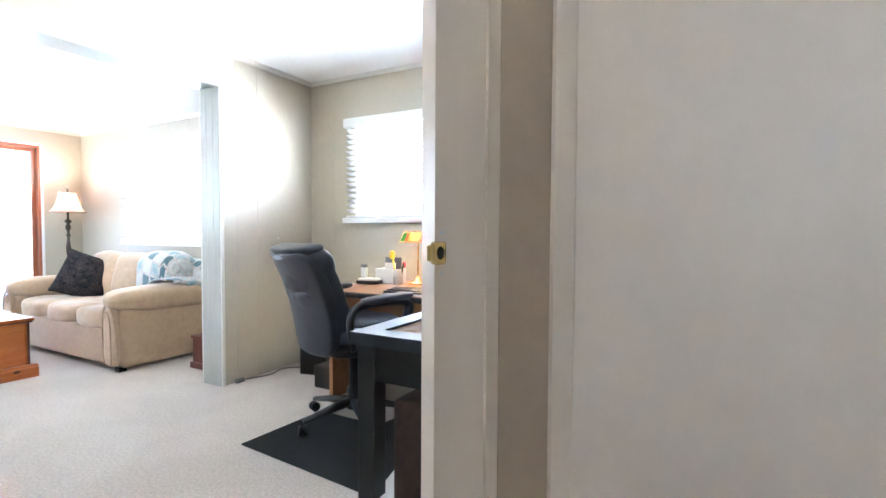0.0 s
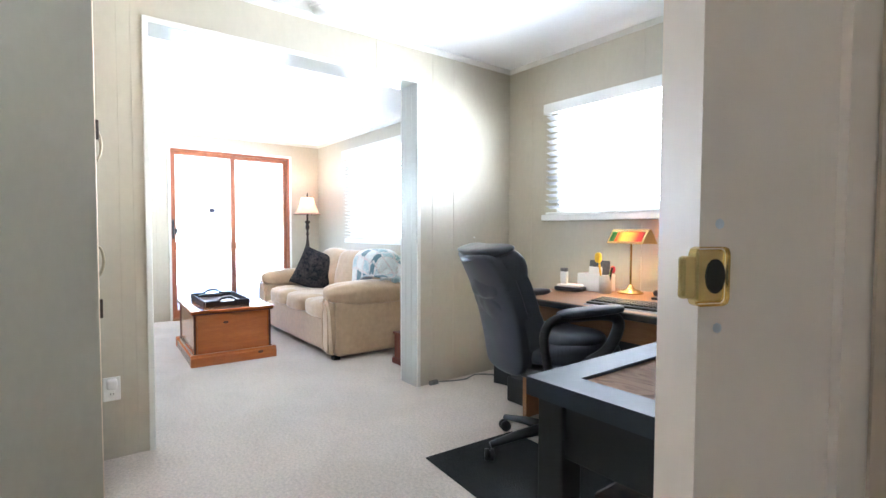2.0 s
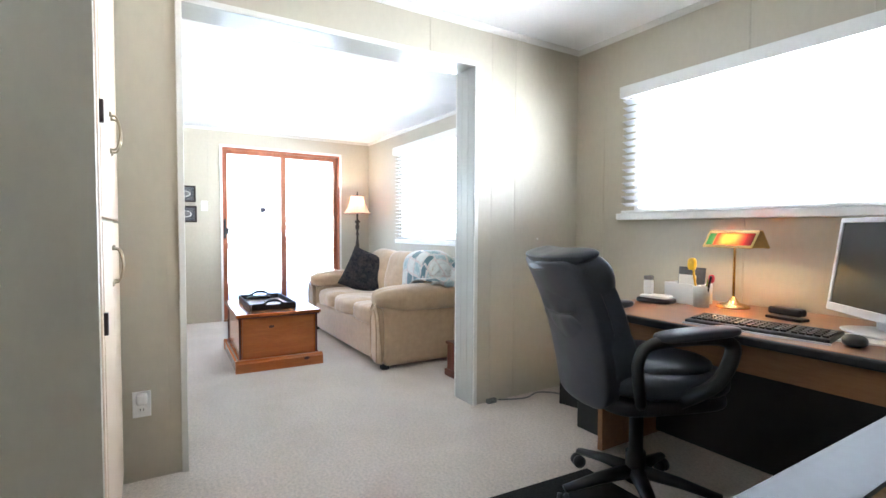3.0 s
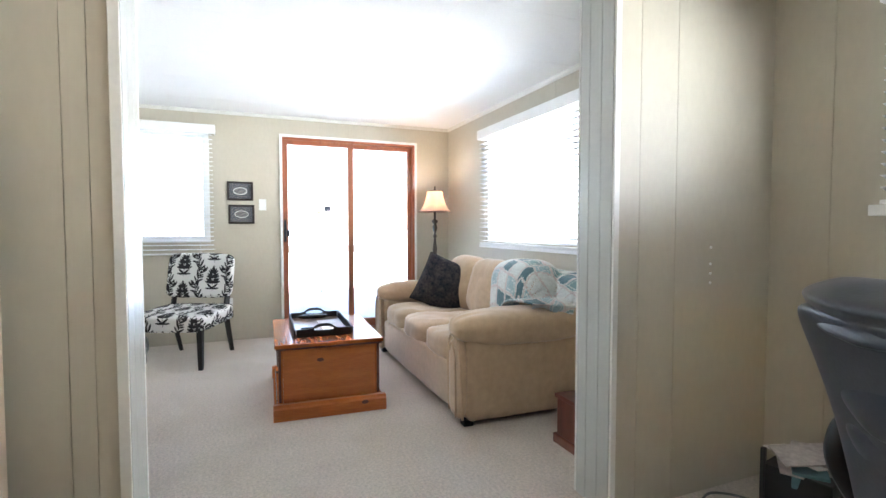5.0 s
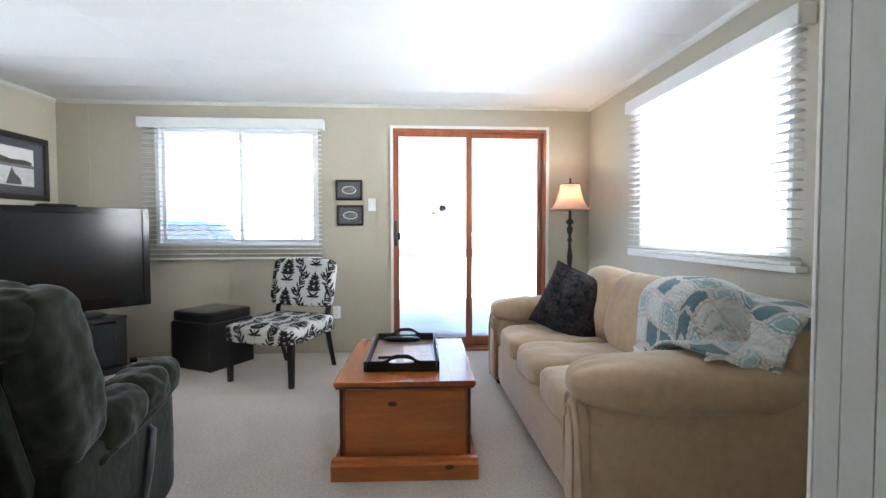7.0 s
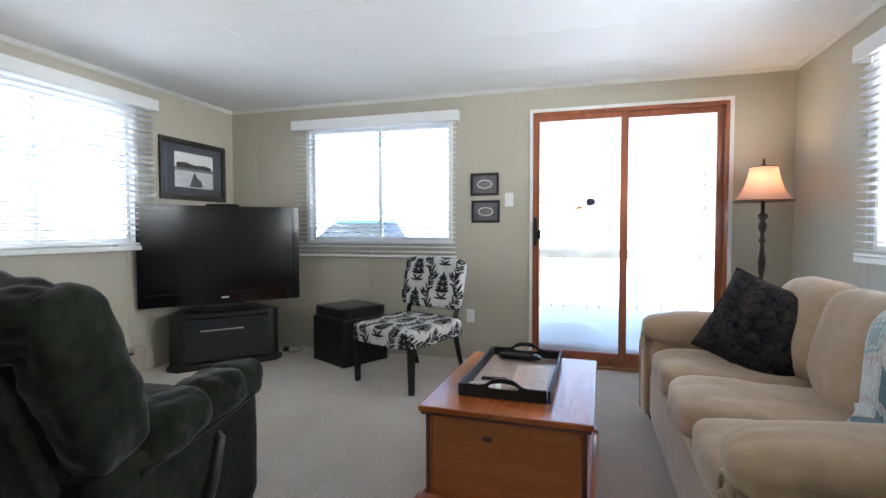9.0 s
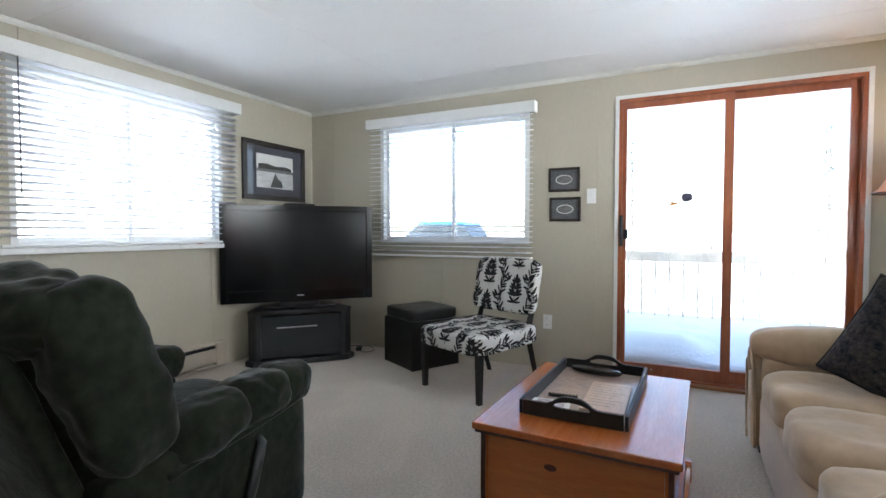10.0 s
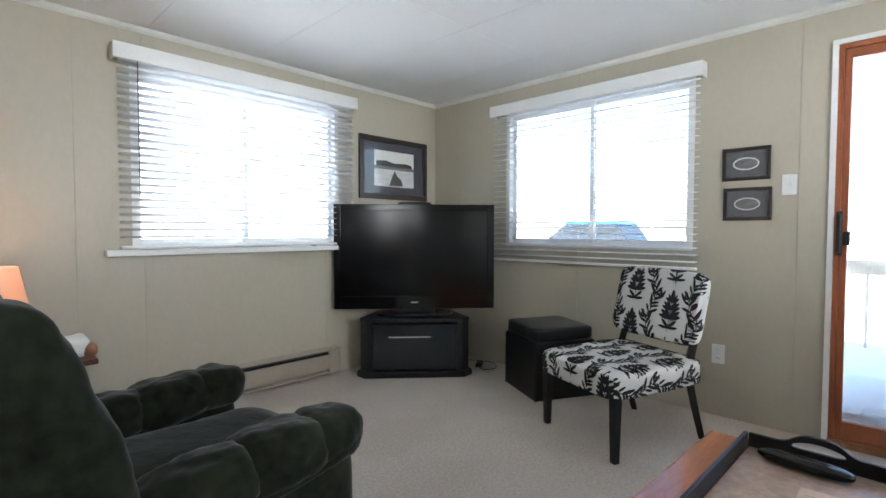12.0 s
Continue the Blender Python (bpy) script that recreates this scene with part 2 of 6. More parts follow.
def prism(pts, a0, a1, axis="x", bevel=0.0, bm=None, seg=2):
    """The outline pts (2 numbers each) drawn out along an axis from a0 to a1."""
    bm = bm or bmesh.new()
    place = {"x": lambda a, p: (a, p[0], p[1]), "y": lambda a, p: (p[0], a, p[1]), "z": lambda a, p: (p[0], p[1], a)}[axis]
    va, vb = [bm.verts.new(place(a0, p)) for p in pts], [bm.verts.new(place(a1, p)) for p in pts]
    fs = [bm.faces.new(va), bm.faces.new(vb[::-1])]
    k = len(pts)
    for i in range(k):
        bm.faces.new((va[i], vb[i], vb[(i + 1) % k], va[(i + 1) % k]))
    if bevel:
        bmesh.ops.bevel(bm, geom=list({e for f in fs for e in f.edges}), offset=bevel, segments=seg, profile=0.5, affect="EDGES")
    return bm


def lathe(profile, seg=24, bm=None, at=(0, 0, 0)):
    """A turned body from (radius, height) pairs."""
    bm = bm or bmesh.new()
    rings = []
    for r, z in profile:
        rings.append([bm.verts.new((at[0] + r * math.cos(2 * math.pi * i / seg), at[1] + r * math.sin(2 * math.pi * i / seg), at[2] + z)) for i in range(seg)])
    for a, b in zip(rings, rings[1:]):
        for i in range(seg):
            bm.faces.new((a[i], a[(i + 1) % seg], b[(i + 1) % seg], b[i]))
    if profile[0][0] > 0.0005:
        bm.faces.new(rings[0][::-1])
    if profile[-1][0] > 0.0005:
        bm.faces.new(rings[-1])
    return bm


def tube(path, r, seg=8, bm=None, flat=1.0):
    """A bar of radius r (or one radius a point) along a path."""
    bm = bm or bmesh.new()
    path = [Vector(p) for p in path]
    rad = r if isinstance(r, (list, tuple)) else [r] * len(path)
    rings, side = [], None
    for i, p in enumerate(path):
        d = (path[min(i + 1, len(path) - 1)] - path[max(i - 1, 0)]).normalized()
        if side is None:
            side = d.cross(Vector((0, 0, 1)))
            if side.length < 0.1:
                side = d.cross(Vector((1, 0, 0)))
        side = (side - d * side.dot(d)).normalized()
        up = d.cross(side)
        rings.append([bm.verts.new(p + (side * math.cos(2 * math.pi * k / seg) + up * flat * math.sin(2 * math.pi * k / seg)) * rad[i]) for k in range(seg)])
    for a, b in zip(rings, rings[1:]):
        for k in range(seg):
            bm.faces.new((a[k], a[(k + 1) % seg], b[(k + 1) % seg], b[k]))
    bm.faces.new(rings[0][::-1])
    bm.faces.new(rings[-1])
    return bm


def curve_pts(pts, n=6):
    """A smooth line through the points."""
    pts = [Vector(p) for p in pts]
    out = []
    for i in range(len(pts) - 1):
        p0, p1, p2, p3 = pts[max(i - 1, 0)], pts[i], pts[i + 1], pts[min(i + 2, len(pts) - 1)]
        for k in range(n):
            t = k / n
            out.append(0.5 * ((2 * p1) + (p2 - p0) * t + (2 * p0 - 5 * p1 + 4 * p2 - p3) * t * t + (3 * p1 - p0 - 3 * p2 + p3) * t ** 3))
    return out + [pts[-1]]


# ---- the plan ----
XW, XP, XP2 = -6.726, -2.94, -3.138           # west wall, the two faces of the partition
YS, YN = -1.455, 3.33                        # south and north walls
XE = 1.3
ZL, ZS = 2.275, 2.36                         # ceilings: living room, study
T = 0.12


def wall(name, axis, face, out, lo, hi, z1, holes=(), grooves=(), z0=0.0, panels=True):
    """A wall whose room face lies at `face` along the axis ('x' or 'y'), thickness `out` away from the room. holes: lo, hi, z0, z1."""
    def put(bm, a, b, c, d, f0, f1):
        f0, f1 = min(f0, f1), max(f0, f1)
        if b - a > 1e-4 and d - c > 1e-4:
            box(*((f0, f1, a, b, c, d) if axis == "x" else (a, b, f0, f1, c, d)), bm=bm)

    def fill(bm, a, b, f0, f1):
        cuts = sorted({a, b, *[min(max(h[k], a), b) for h in holes for k in (0, 1)]})
        for p, q in zip(cuts, cuts[1:]):
            zs = z0
            for h in sorted([h for h in holes if h[0] < (p + q) / 2 < h[1]], key=lambda h: h[2]):
                put(bm, p, q, zs, h[2], f0, f1)
                zs = h[3]
            put(bm, p, q, zs, z1, f0, f1)

    skin = 0.005 * (1 if out > 0 else -1)
    bm = bmesh.new()
    fill(bm, lo, hi, face + (skin if panels else 0), face + out)
    ob = part(name, bm, WALL)
    tagged(ob, kind="structure")
    if panels:
        marks = [lo, *sorted(grooves), hi]
        for a, b in zip(marks, marks[1:]):
            bm = bmesh.new()
            fill(bm, a + 0.0012, b - 0.0012, face, face + skin)
            part("panel", bm, WALL, ob)
    return ob


WIN_W = (-0.63, 0.80, 0.99, 2.075)
WIN_S = (-5.66, -4.26, 1.0, 2.06)
WIN_N = (-5.72, -4.28, 1.0, 2.06)
WIN_D = (-2.46, -0.92, 1.22, 1.98)
# Added unseen opening that lets daylight onto the doorway wall.
WIN_ADDED = (0.32, 1.1, 1.12, 2.05)
DOOR = (1.475, 2.915, 0.0, 2.07)
OPENING = (0.848, 2.438, 0.0, 2.11)

# floor and ceilings
bm = bmesh.new()
box(XW - T, XE + T, YS - T, YN + T, -0.25, 0, bm=bm)
tagged(part("floor", bm, CARPET), "light beige cut-pile carpet over the whole floor", kind="structure")
bm = box(XW, XP2, YS, YN, ZL + 0.004, ZL + 0.3)
cx, cy = [XW, -6.27, -5.63, -4.99, -4.35, -3.71, XP2], [YS, -0.10, 2.16, YN]
for a, b in zip(cx, cx[1:]):
    for c, d in zip(cy, cy[1:]):
        box(a + 0.001, b - 0.001, c + 0.001, d - 0.001, ZL, ZL + 0.0035, bm=bm)
tagged(part("ceiling", bm, CEIL), "white painted panelled ceiling of the living room", kind="structure")
tagged(part("ceiling", box(XP, XE, YS, YN, ZS, ZS + 0.215), CEIL), "white painted ceiling of the study", kind="structure")
# Unseen roof; its west eave is drawn out to shade the deck snow.
tagged(part("roof", box(XW - 0.95, XE + 0.5, YS - 0.5, YN + 0.5, ZL + 0.31, ZL + 0.4), SNOW), kind="structure")

# outer walls
wall("wall_west", "x", XW, -T, YS - T, YN + T, ZL + 0.3, [WIN_W, DOOR], [-1.184, 0.021, 1.325])
wall("wall_south", "y", YS, -T, XW, XE, ZL + 0.3, [WIN_S, WIN_ADDED], [-5.54, -4.32, -3.997, -3.4])
wall("wall_north", "y", YN, T, XW, XE, ZL + 0.3, [WIN_N, WIN_D], [-5.76, -4.6, -3.6, -2.7, -1.795, -1.3, -0.6])
wall("wall_east", "x", XE, T, YS - T, YN + T, ZL + 0.3, panels=False)
# partition: the room faces both ways
wall("wall_partition", "x", XP, -0.1, YS, YN, ZL + 0.3, [OPENING], [0.722, 0.778, 2.118, 2.568, 2.759], 0.0)
wall("wall_partition_west", "x", XP2, 0.098, YS, YN, ZL + 0.3, [OPENING], [0.3, 2.9], 0.0)

# trim of the opening, two-sided lining
def lining(name, y0, y1, z1, x0, x1, w, t, material):
    bm = bmesh.new()
    box(x0, x1, y0 - t, y0 + 0.004, 0, z1, 0.002, bm)
    box(x0, x1, y1 - 0.004, y1 + t, 0, z1, 0.002, bm)
    box(x0, x1, y0 - t, y1 + t, z1 - 0.004, z1 + t, 0.002, bm)
    return tagged(part(name, bm, material), kind="structure")


lining("trim", OPENING[0], OPENING[1], OPENING[3], XP + 0.002, XP + 0.012, 0, 0.022, TRIM)
lining("trim", OPENING[0], OPENING[1], OPENING[3], XP2 - 0.012, XP2 - 0.002, 0, 0.022, TRIM)

# glossy lining boards inside the opening, their grey paled for the window's reflection
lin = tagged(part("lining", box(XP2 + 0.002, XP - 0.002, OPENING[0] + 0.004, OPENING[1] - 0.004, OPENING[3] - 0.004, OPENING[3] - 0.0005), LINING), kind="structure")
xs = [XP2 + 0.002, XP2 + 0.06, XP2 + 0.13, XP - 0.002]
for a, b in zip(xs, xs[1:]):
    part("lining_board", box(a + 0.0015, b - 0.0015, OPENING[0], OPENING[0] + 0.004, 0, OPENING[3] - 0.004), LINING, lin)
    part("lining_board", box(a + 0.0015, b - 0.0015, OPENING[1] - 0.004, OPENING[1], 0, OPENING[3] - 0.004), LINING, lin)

# cove moulding along the ceilings
def cove(x0, y0, x1, y1, z, nx, ny):
    """A quarter-round strip at the top of a wall; n points into the room."""
    bm = bmesh.new()
    prof = [(0, 0), (0, -0.028), (0.006, -0.03), (0.02, -0.018), (0.028, -0.004), (0.028, 0)]
    a = [bm.verts.new((x0 + nx * p[0], y0 + ny * p[0], z + p[1])) for p in prof]
    b = [bm.verts.new((x1 + nx * p[0], y1 + ny * p[0], z + p[1])) for p in prof]
    bm.faces.new(a)
    bm.faces.new(b[::-1])
    for i in range(len(prof)):
        j = (i + 1) % len(prof)
        bm.faces.new((a[i], b[i], b[j], a[j]))
    tagged(part("trim", bm, TRIM), kind="structure")


cove(XW, YS, XW, YN, ZL - 0.001, 1, 0)
cove(XW, YS, XP2, YS, ZL - 0.001, 0, 1)
cove(XW, YN, XP2, YN, ZL - 0.001, 0, -1)
cove(XP2, YS, XP2, YN, ZL - 0.001, -1, 0)
cove(XP, YN, XE, YN, ZS - 0.001, 0, -1)
cove(XP, YS, XP, YN, ZS - 0.001, 1, 0)

# the doorway beside the study: jamb with its stop, casing, and the wall that runs on from it
JZ = ZS
tagged(part("wall_doorway", box(-0.1475, XE, 1.036, 1.11, 0, JZ), JAMB), kind="structure")
tagged(part("door_jamb", prism([(-0.301, 0.823), (-0.262, 0.916), (-0.256, 0.912), (-0.249, 0.946), (-0.231, 0.968), (-0.188, 1.016), (-0.176, 1.008), (-0.148, 1.034), (-0.148, 1.11), (-0.28, 1.09), (-0.345, 0.86)], 0, JZ, "z", 0.0), JAMB), kind="structure")
# Middle strip of the jamb, tanner and darker than the cream beside it.
JAMBSTRIP = mat("tan_strip", (0.44, 0.315, 0.21), 0.5, vary=0.05, scale=2, grain=25, bump=0.04)
tagged(part("jamb_strip", prism([(-0.2485, 0.944), (-0.2465, 0.943), (-0.227, 0.9655), (-0.184, 1.0125), (-0.186, 1.0145), (-0.229, 0.9675)], 0, JZ - 0.001, "z", 0.0), JAMBSTRIP), kind="structure")
part("seam", box(-0.153, -0.151, 1.0345, 1.0362, 1.120, JZ), JAMBSTRIP, bpy.data.objects["wall_doorway"])
# closet block to the west of the doorway
tagged(part("wall_closet", box(-2.0, -1.95, YS, 0.60, 0, ZS), WALL), kind="structure")
tagged(part("wall_closet", box(XP + 0.001, -2.0, 0.55, 0.585, 0, ZS), WALL), kind="structure")


# ---- windows, blinds, sliding door ----
def window(name, axis, face, out, hole, mull, label):
    """A white slider window in its hole; mull: where the meeting stile stands along the wall."""
    lo, hi, z0, z1 = hole
    s = 1 if out > 0 else -1

    def b(bm, a, c, d, e, f0, f1, bevel=0.003):
        f0, f1 = face + s * f0, face + s * f1
        f0, f1 = min(f0, f1), max(f0, f1)
        return box(*((f0, f1, a, c, d, e) if axis == "x" else (a, c, f0, f1, d, e)), bevel, bm)

    bm = bmesh.new()
    for q in ((lo, lo + 0.035, z0, z1), (hi - 0.035, hi, z0, z1), (lo + 0.035, hi - 0.035, z0, z0 + 0.03), (lo + 0.035, hi - 0.035, z1 - 0.03, z1)):
        b(bm, *q, 0.0, 0.11)
    win = tagged(part(name, bm, WHITE), label, kind="structure")
    for n_, (a, c, f) in enumerate(((lo + 0.035, mull + 0.015, 0.05), (mull - 0.015, hi - 0.035, 0.075))):
        bm = bmesh.new()
        for q in ((a, a + 0.03, z0 + 0.03, z1 - 0.03), (c - 0.03, c, z0 + 0.03, z1 - 0.03), (a + 0.03, c - 0.03, z0 + 0.03, z0 + 0.06), (a + 0.03, c - 0.03, z1 - 0.06, z1 - 0.03)):
            b(bm, *q, f, f + 0.02)
        fr = part("window_frame", bm, WHITE, win)
        pane = part("pane", b(None, a + 0.028, c - 0.028, z0 + 0.058, z1 - 0.058, f + 0.008, f + 0.012, 0), PANE, fr)
        pane.visible_shadow = False
    return win


def slat_mesh(length, depth, tilt):
    """One slightly crowned slat along x, centred."""
    bm = bmesh.new()
    top, bot = [], []
    for k in range(5):
        u = k / 4 - 0.5
        y, z = u * depth, 0.002 * (1 - 4 * u * u)
        c, s_ = math.cos(tilt), math.sin(tilt)
        top.append((y * c - (z + 0.0014) * s_, y * s_ + (z + 0.0014) * c))
        bot.append((y * c - (z - 0.0014) * s_, y * s_ + (z - 0.0014) * c))
    ring = top + bot[::-1]
    a = [bm.verts.new((-length / 2, *p)) for p in ring]
    b = [bm.verts.new((length / 2, *p)) for p in ring]
    k = len(ring)
    for i in range(k):
        bm.faces.new((a[i], b[i], b[(i + 1) % k], a[(i + 1) % k]))
    for i in range(4):
        bm.faces.new((a[i], a[i + 1], a[k - 2 - i], a[k - 1 - i]))
        bm.faces.new((b[i], b[k - 1 - i], b[k - 2 - i], b[i + 1]))
    return bm


def blind(label, m, width, z_top, z_low, tilt, step=0.0425, stack=0, val=(0.03, 0.088), group="white window blinds", cord=None):
    """Horizontal blind in front of a wall; local x along the wall, -y into the room. m places its middle at floor level."""
    t = thing("window_blind", label, "window blind", m, group)
    vw, vh = width / 2 + val[0], val[1]
    part("valance", box(-vw, vw, -0.088, -0.070, z_top - vh, z_top, 0.004), WHITE, t)
    part("headrail", box(-width / 2, width / 2, -0.068, -0.015, z_top - 0.06, z_top - 0.012, 0.002), WHITE, t)
    for x in (-vw, vw - 0.012):
        part("valance_return", box(x, x + 0.012, -0.07, -0.004, z_top - vh, z_top, 0.002), WHITE, t)
    first = None
    zs = []
    z = z_top - 0.095
    low = z_low + 0.02 + stack * 0.0065
    while z > low + 0.01:
        zs.append(z)
        z -= step
    base_n = len(zs)
    for k in range(stack):
        zs.append(z_low + 0.022 + 0.0065 * k)
    for i, z in enumerate(zs):
        if i in (0, base_n):
            ob = part("slat", slat_mesh(width, 0.05, tilt if i < base_n else 0.0), SLAT, t, smooth=True)
            first = ob.data
        else:
            ob = new("slat", first)
            ob.parent = t
        ob.location = (0.0, -0.042 + random.uniform(-0.0004, 0.0004), z)
        ob.rotation_euler = (random.uniform(-0.02, 0.02), random.uniform(-0.0003, 0.0003), 0)
    part("bottom_rail", box(-width / 2, width / 2, -0.068, -0.016, z_low, z_low + 0.016, 0.004), WHITE, t)
    for x in (-width / 2 + 0.12, 0, width / 2 - 0.12):
        for y in (-0.069, -0.015):
            part("ladder_cord", tube([(x, y, z_top - 0.06), (x, y, z_low + 0.01)], 0.0009, 4), WHITE, t)
    if cord is not None:
        part("tilt_wand", tube([(cord, -0.078, z_top - 0.08), (cord, -0.08, z_top - 0.85)], 0.0035, 6), DIMGREY, t)
    return t


def sill(name, axis, face, s, lo, hi, z, depth=0.05, h=0.035):
    f0, f1 = face + s * 0.001, face + s * depth
    f0, f1 = min(f0, f1), max(f0, f1)
    q = (f0, f1, lo, hi, z - h, z) if axis == "x" else (lo, hi, f0, f1, z - h, z)
    tagged(part(name, box(*q, 0.004), WHITE), kind="structure")


window("window_1", "x", XW, -T, WIN_W, 0.097, "white slider window looking out on snow and a parked car")
window("window_2", "y", YS, -T, WIN_S, -4.95, "white slider window behind tilted blinds")
window("window_3", "y", YN, T, WIN_N, -5.0, "white slider window above the sofa")
# This window is added, out of view, to brighten the doorway.
window("added_window", "y", YS, -T, WIN_ADDED, 0.72, "added, unseen white slider window that brightens the doorway")
window("window_4", "y", YN, T, WIN_D, -1.7, "white slider window above the desk")
blind("white faux-wood blind with flat open slats over a window", pose(XW + 0.0, 0.062, 0, 0, 0, 90), 1.545, 2.122, 0.872, radians(5), stack=0, val=(0.028, 0.088))
blind("white faux-wood blind with flat slats, fully lowered, over the south window", pose(-4.975, YS, 0, 0, 0, 180), 1.56, 2.145, 1.005, radians(-14), cord=-0.69)
blind("white faux-wood blind with almost flat slats above the sofa", pose(-4.98, YN, 0, 0, 0, 0), 1.56, 2.08, 0.975, radians(-8))
blind("wide white blind with half-tilted slats above the desk", pose(-1.675, YN, 0, 0, 0, 0), 1.66, 2.0, 1.215, radians(-20), val=(0.012, 0.07))
sill("window_sill", "y", YS, 1, -5.76, -4.12, 1.0, 0.075)
sill("window_sill", "y", YN, -1, -2.53, -0.83, 1.213, 0.085, 0.04)
sill("window_sill", "y", YN, -1, -5.78, -4.18, 0.972, 0.06, 0.03)


def sliding_door():
    y0, y1, z0, z1 = 1.475, 2.915, 0.0, 2.07
    casing = bmesh.new()
    for q in ((y0 - 0.022, y0 + 0.004, 0, z1 - 0.004), (y1 - 0.004, y1 + 0.022, 0, z1 - 0.004), (y0 - 0.022, y1 + 0.022, z1 - 0.004, z1 + 0.022)):
        box(XW + 0.001, XW + 0.014, *q, 0.002, casing)
    tagged(part("trim", casing, WHITE), "white painted casing round the sliding door", kind="structure")
    frame_ = bmesh.new()
    for q in ((y0, y0 + 0.028, 0, z1), (y1 - 0.028, y1, 0, z1), (y0 + 0.028, y1 - 0.028, z1 - 0.03, z1), (y0 + 0.028, y1 - 0.028, 0, 0.035)):
        box(XW - 0.115, XW + 0.004, *q, 0.002, frame_)
    door = tagged(part("door_1", frame_, DOORWOOD), "red-brown wooden sliding glass door, closed, leading to a snowy deck", kind="structure")
    for a, c, f, nm in ((y0 + 0.028, 2.215, XW - 0.045, "sliding_leaf"), (2.16, y1 - 0.028, XW - 0.085, "fixed_leaf")):
        bm = bmesh.new()
        w = 0.048
        for q in ((a, a + (0.03 if a < 2 else 0.055), 0.036, z1 - 0.03), (c - 0.058 if a < 2 else c - 0.045, c, 0.036, z1 - 0.03)):
            box(f, f + 0.036, *q, 0.003, bm)
        box(f, f + 0.036, a + 0.03, c - 0.045, z1 - 0.03 - w, z1 - 0.03, 0.003, bm)
        box(f, f + 0.036, a + 0.03, c - 0.045, 0.036, 0.036 + 0.085, 0.003, bm)
        leaf = part(nm, bm, DOORWOOD, door)
        pane = part("pane", box(f + 0.016, f + 0.02, a + 0.028, c - 0.044, 0.12, z1 - 0.077), PANE, leaf)
        pane.visible_shadow = False
    h = bmesh.new()
    box(XW - 0.009, XW + 0.006, 1.486, 1.513, 0.985, 1.215, 0.004, h)
    box(XW + 0.006, XW + 0.03, 1.493, 1.506, 1.01, 1.03, 0.003, h)
    box(XW + 0.006, XW + 0.03, 1.493, 1.506, 1.17, 1.19, 0.003, h)
    box(XW + 0.022, XW + 0.036, 1.490, 1.509, 1.0, 1.2, 0.005, h)
    hd = part("door_handle", h, BLACKPLASTIC, door, "black door pull")
    part("latch", box(XW - 0.009, XW + 0.012, 1.516, 1.545, 1.04, 1.11, 0.004), BLACKPLASTIC, hd)
    part("threshold", box(XW - 0.0, XW + 0.05, y0, y1, 0.001, 0.022, 0.004), OAK, door)
    part("screw", lathe([(0.006, 0), (0.006, 0.002), (0.0, 0.003)], 10, at=(0, 0, 0)), STEEL, door).matrix_local = pose(XW - 0.008, 1.72, 0.085, 0, 90, 0)
    return door


sliding_door()


# ---- outside ----
def outside():
    g = tagged(part("ground", box(-400, 400, -400, 400, -1.1, -0.35), SNOW), "snow-covered ground", kind="structure")
    # deck under snow, with its railing
    deck = thing("deck", "wooden deck with a railing, under deep snow tinted blue for shade", "deck", pose(0, 0, 0))
    part("platform", box(-8.35, XW - T - 0.01, -0.4, 6.0, -0.25, -0.08, 0.01), DECKWOOD, deck)
    part("railing_cap", box(-8.2, -8.06, 0.35, 3.15, 0.87, 0.905, 0.005), DECKWOOD, deck)
    part("lower_rail", box(-8.16, -8.12, 0.35, 3.1, 0.02, 0.08, 0.003), DECKWOOD, deck)
    part("upper_rail", box(-8.16, -8.12, 0.35, 3.1, 0.80, 0.868, 0.003), DECKWOOD, deck)
    bm = box(-8.17, -8.09, 3.02, 3.10, -0.08, 0.88, 0.004)
    part("railing_post", bm, DECKWOOD, deck)
    part("railing_post", box(-8.17, -8.09, 0.35, 0.43, -0.08, 0.88, 0.004), DECKWOOD, deck)
    first = part("baluster", box(-0.010, 0.010, -0.010, 0.010, 0.08, 0.80), DECKWOOD, deck)
    first.location = (-8.14, 0.55, 0)
    for k in range(1, 20):
        ob = new("baluster", first.data)
        ob.parent, ob.location = deck, (-8.14, 0.55 + 0.125 * k, 0)
    # snow lying on the deck, heaped towards the house
    bm = bmesh.new()
    nx, ny = 26, 70
    grid = []
    for i in range(nx):
        row = []
        for j in range(ny):
            x, y = -8.32 + (XW - T - 0.015 + 8.32) * i / (nx - 1), -0.38 + 6.3 * j / (ny - 1)
            h = 0.27 + 0.05 * noise.noise(Vector((x * 1.3, y * 1.1, 0))) + 0.015 * noise.noise(Vector((x * 6, y * 5, 2)))
            near = max(0.0, 1 - abs(x - XW + 0.13) / 0.55)
            dip = -0.16 * near
            mound = 0.11 * math.exp(-((y - 1.76) / 0.27) ** 4) * math.exp(-((x - XW + 0.36) / 0.17) ** 2)
            row.append(bm.verts.new((x, y, h + dip + mound)))
        grid.append(row)
    for i in range(nx - 1):
        for j in range(ny - 1):
            bm.faces.new((grid[i][j], grid[i + 1][j], grid[i + 1][j + 1], grid[i][j + 1]))
    ed = [e for e in bm.edges if e.is_boundary]
    ex = bmesh.ops.extrude_edge_only(bm, edges=ed)["geom"]
    for v in ex:
        if isinstance(v, bmesh.types.BMVert):
            v.co.z = -0.08
    tagged(part("snow_cover", bm, SNOW, smooth=True), "deep soft snow lying on the deck", "snow", kind="stuff")


outside()


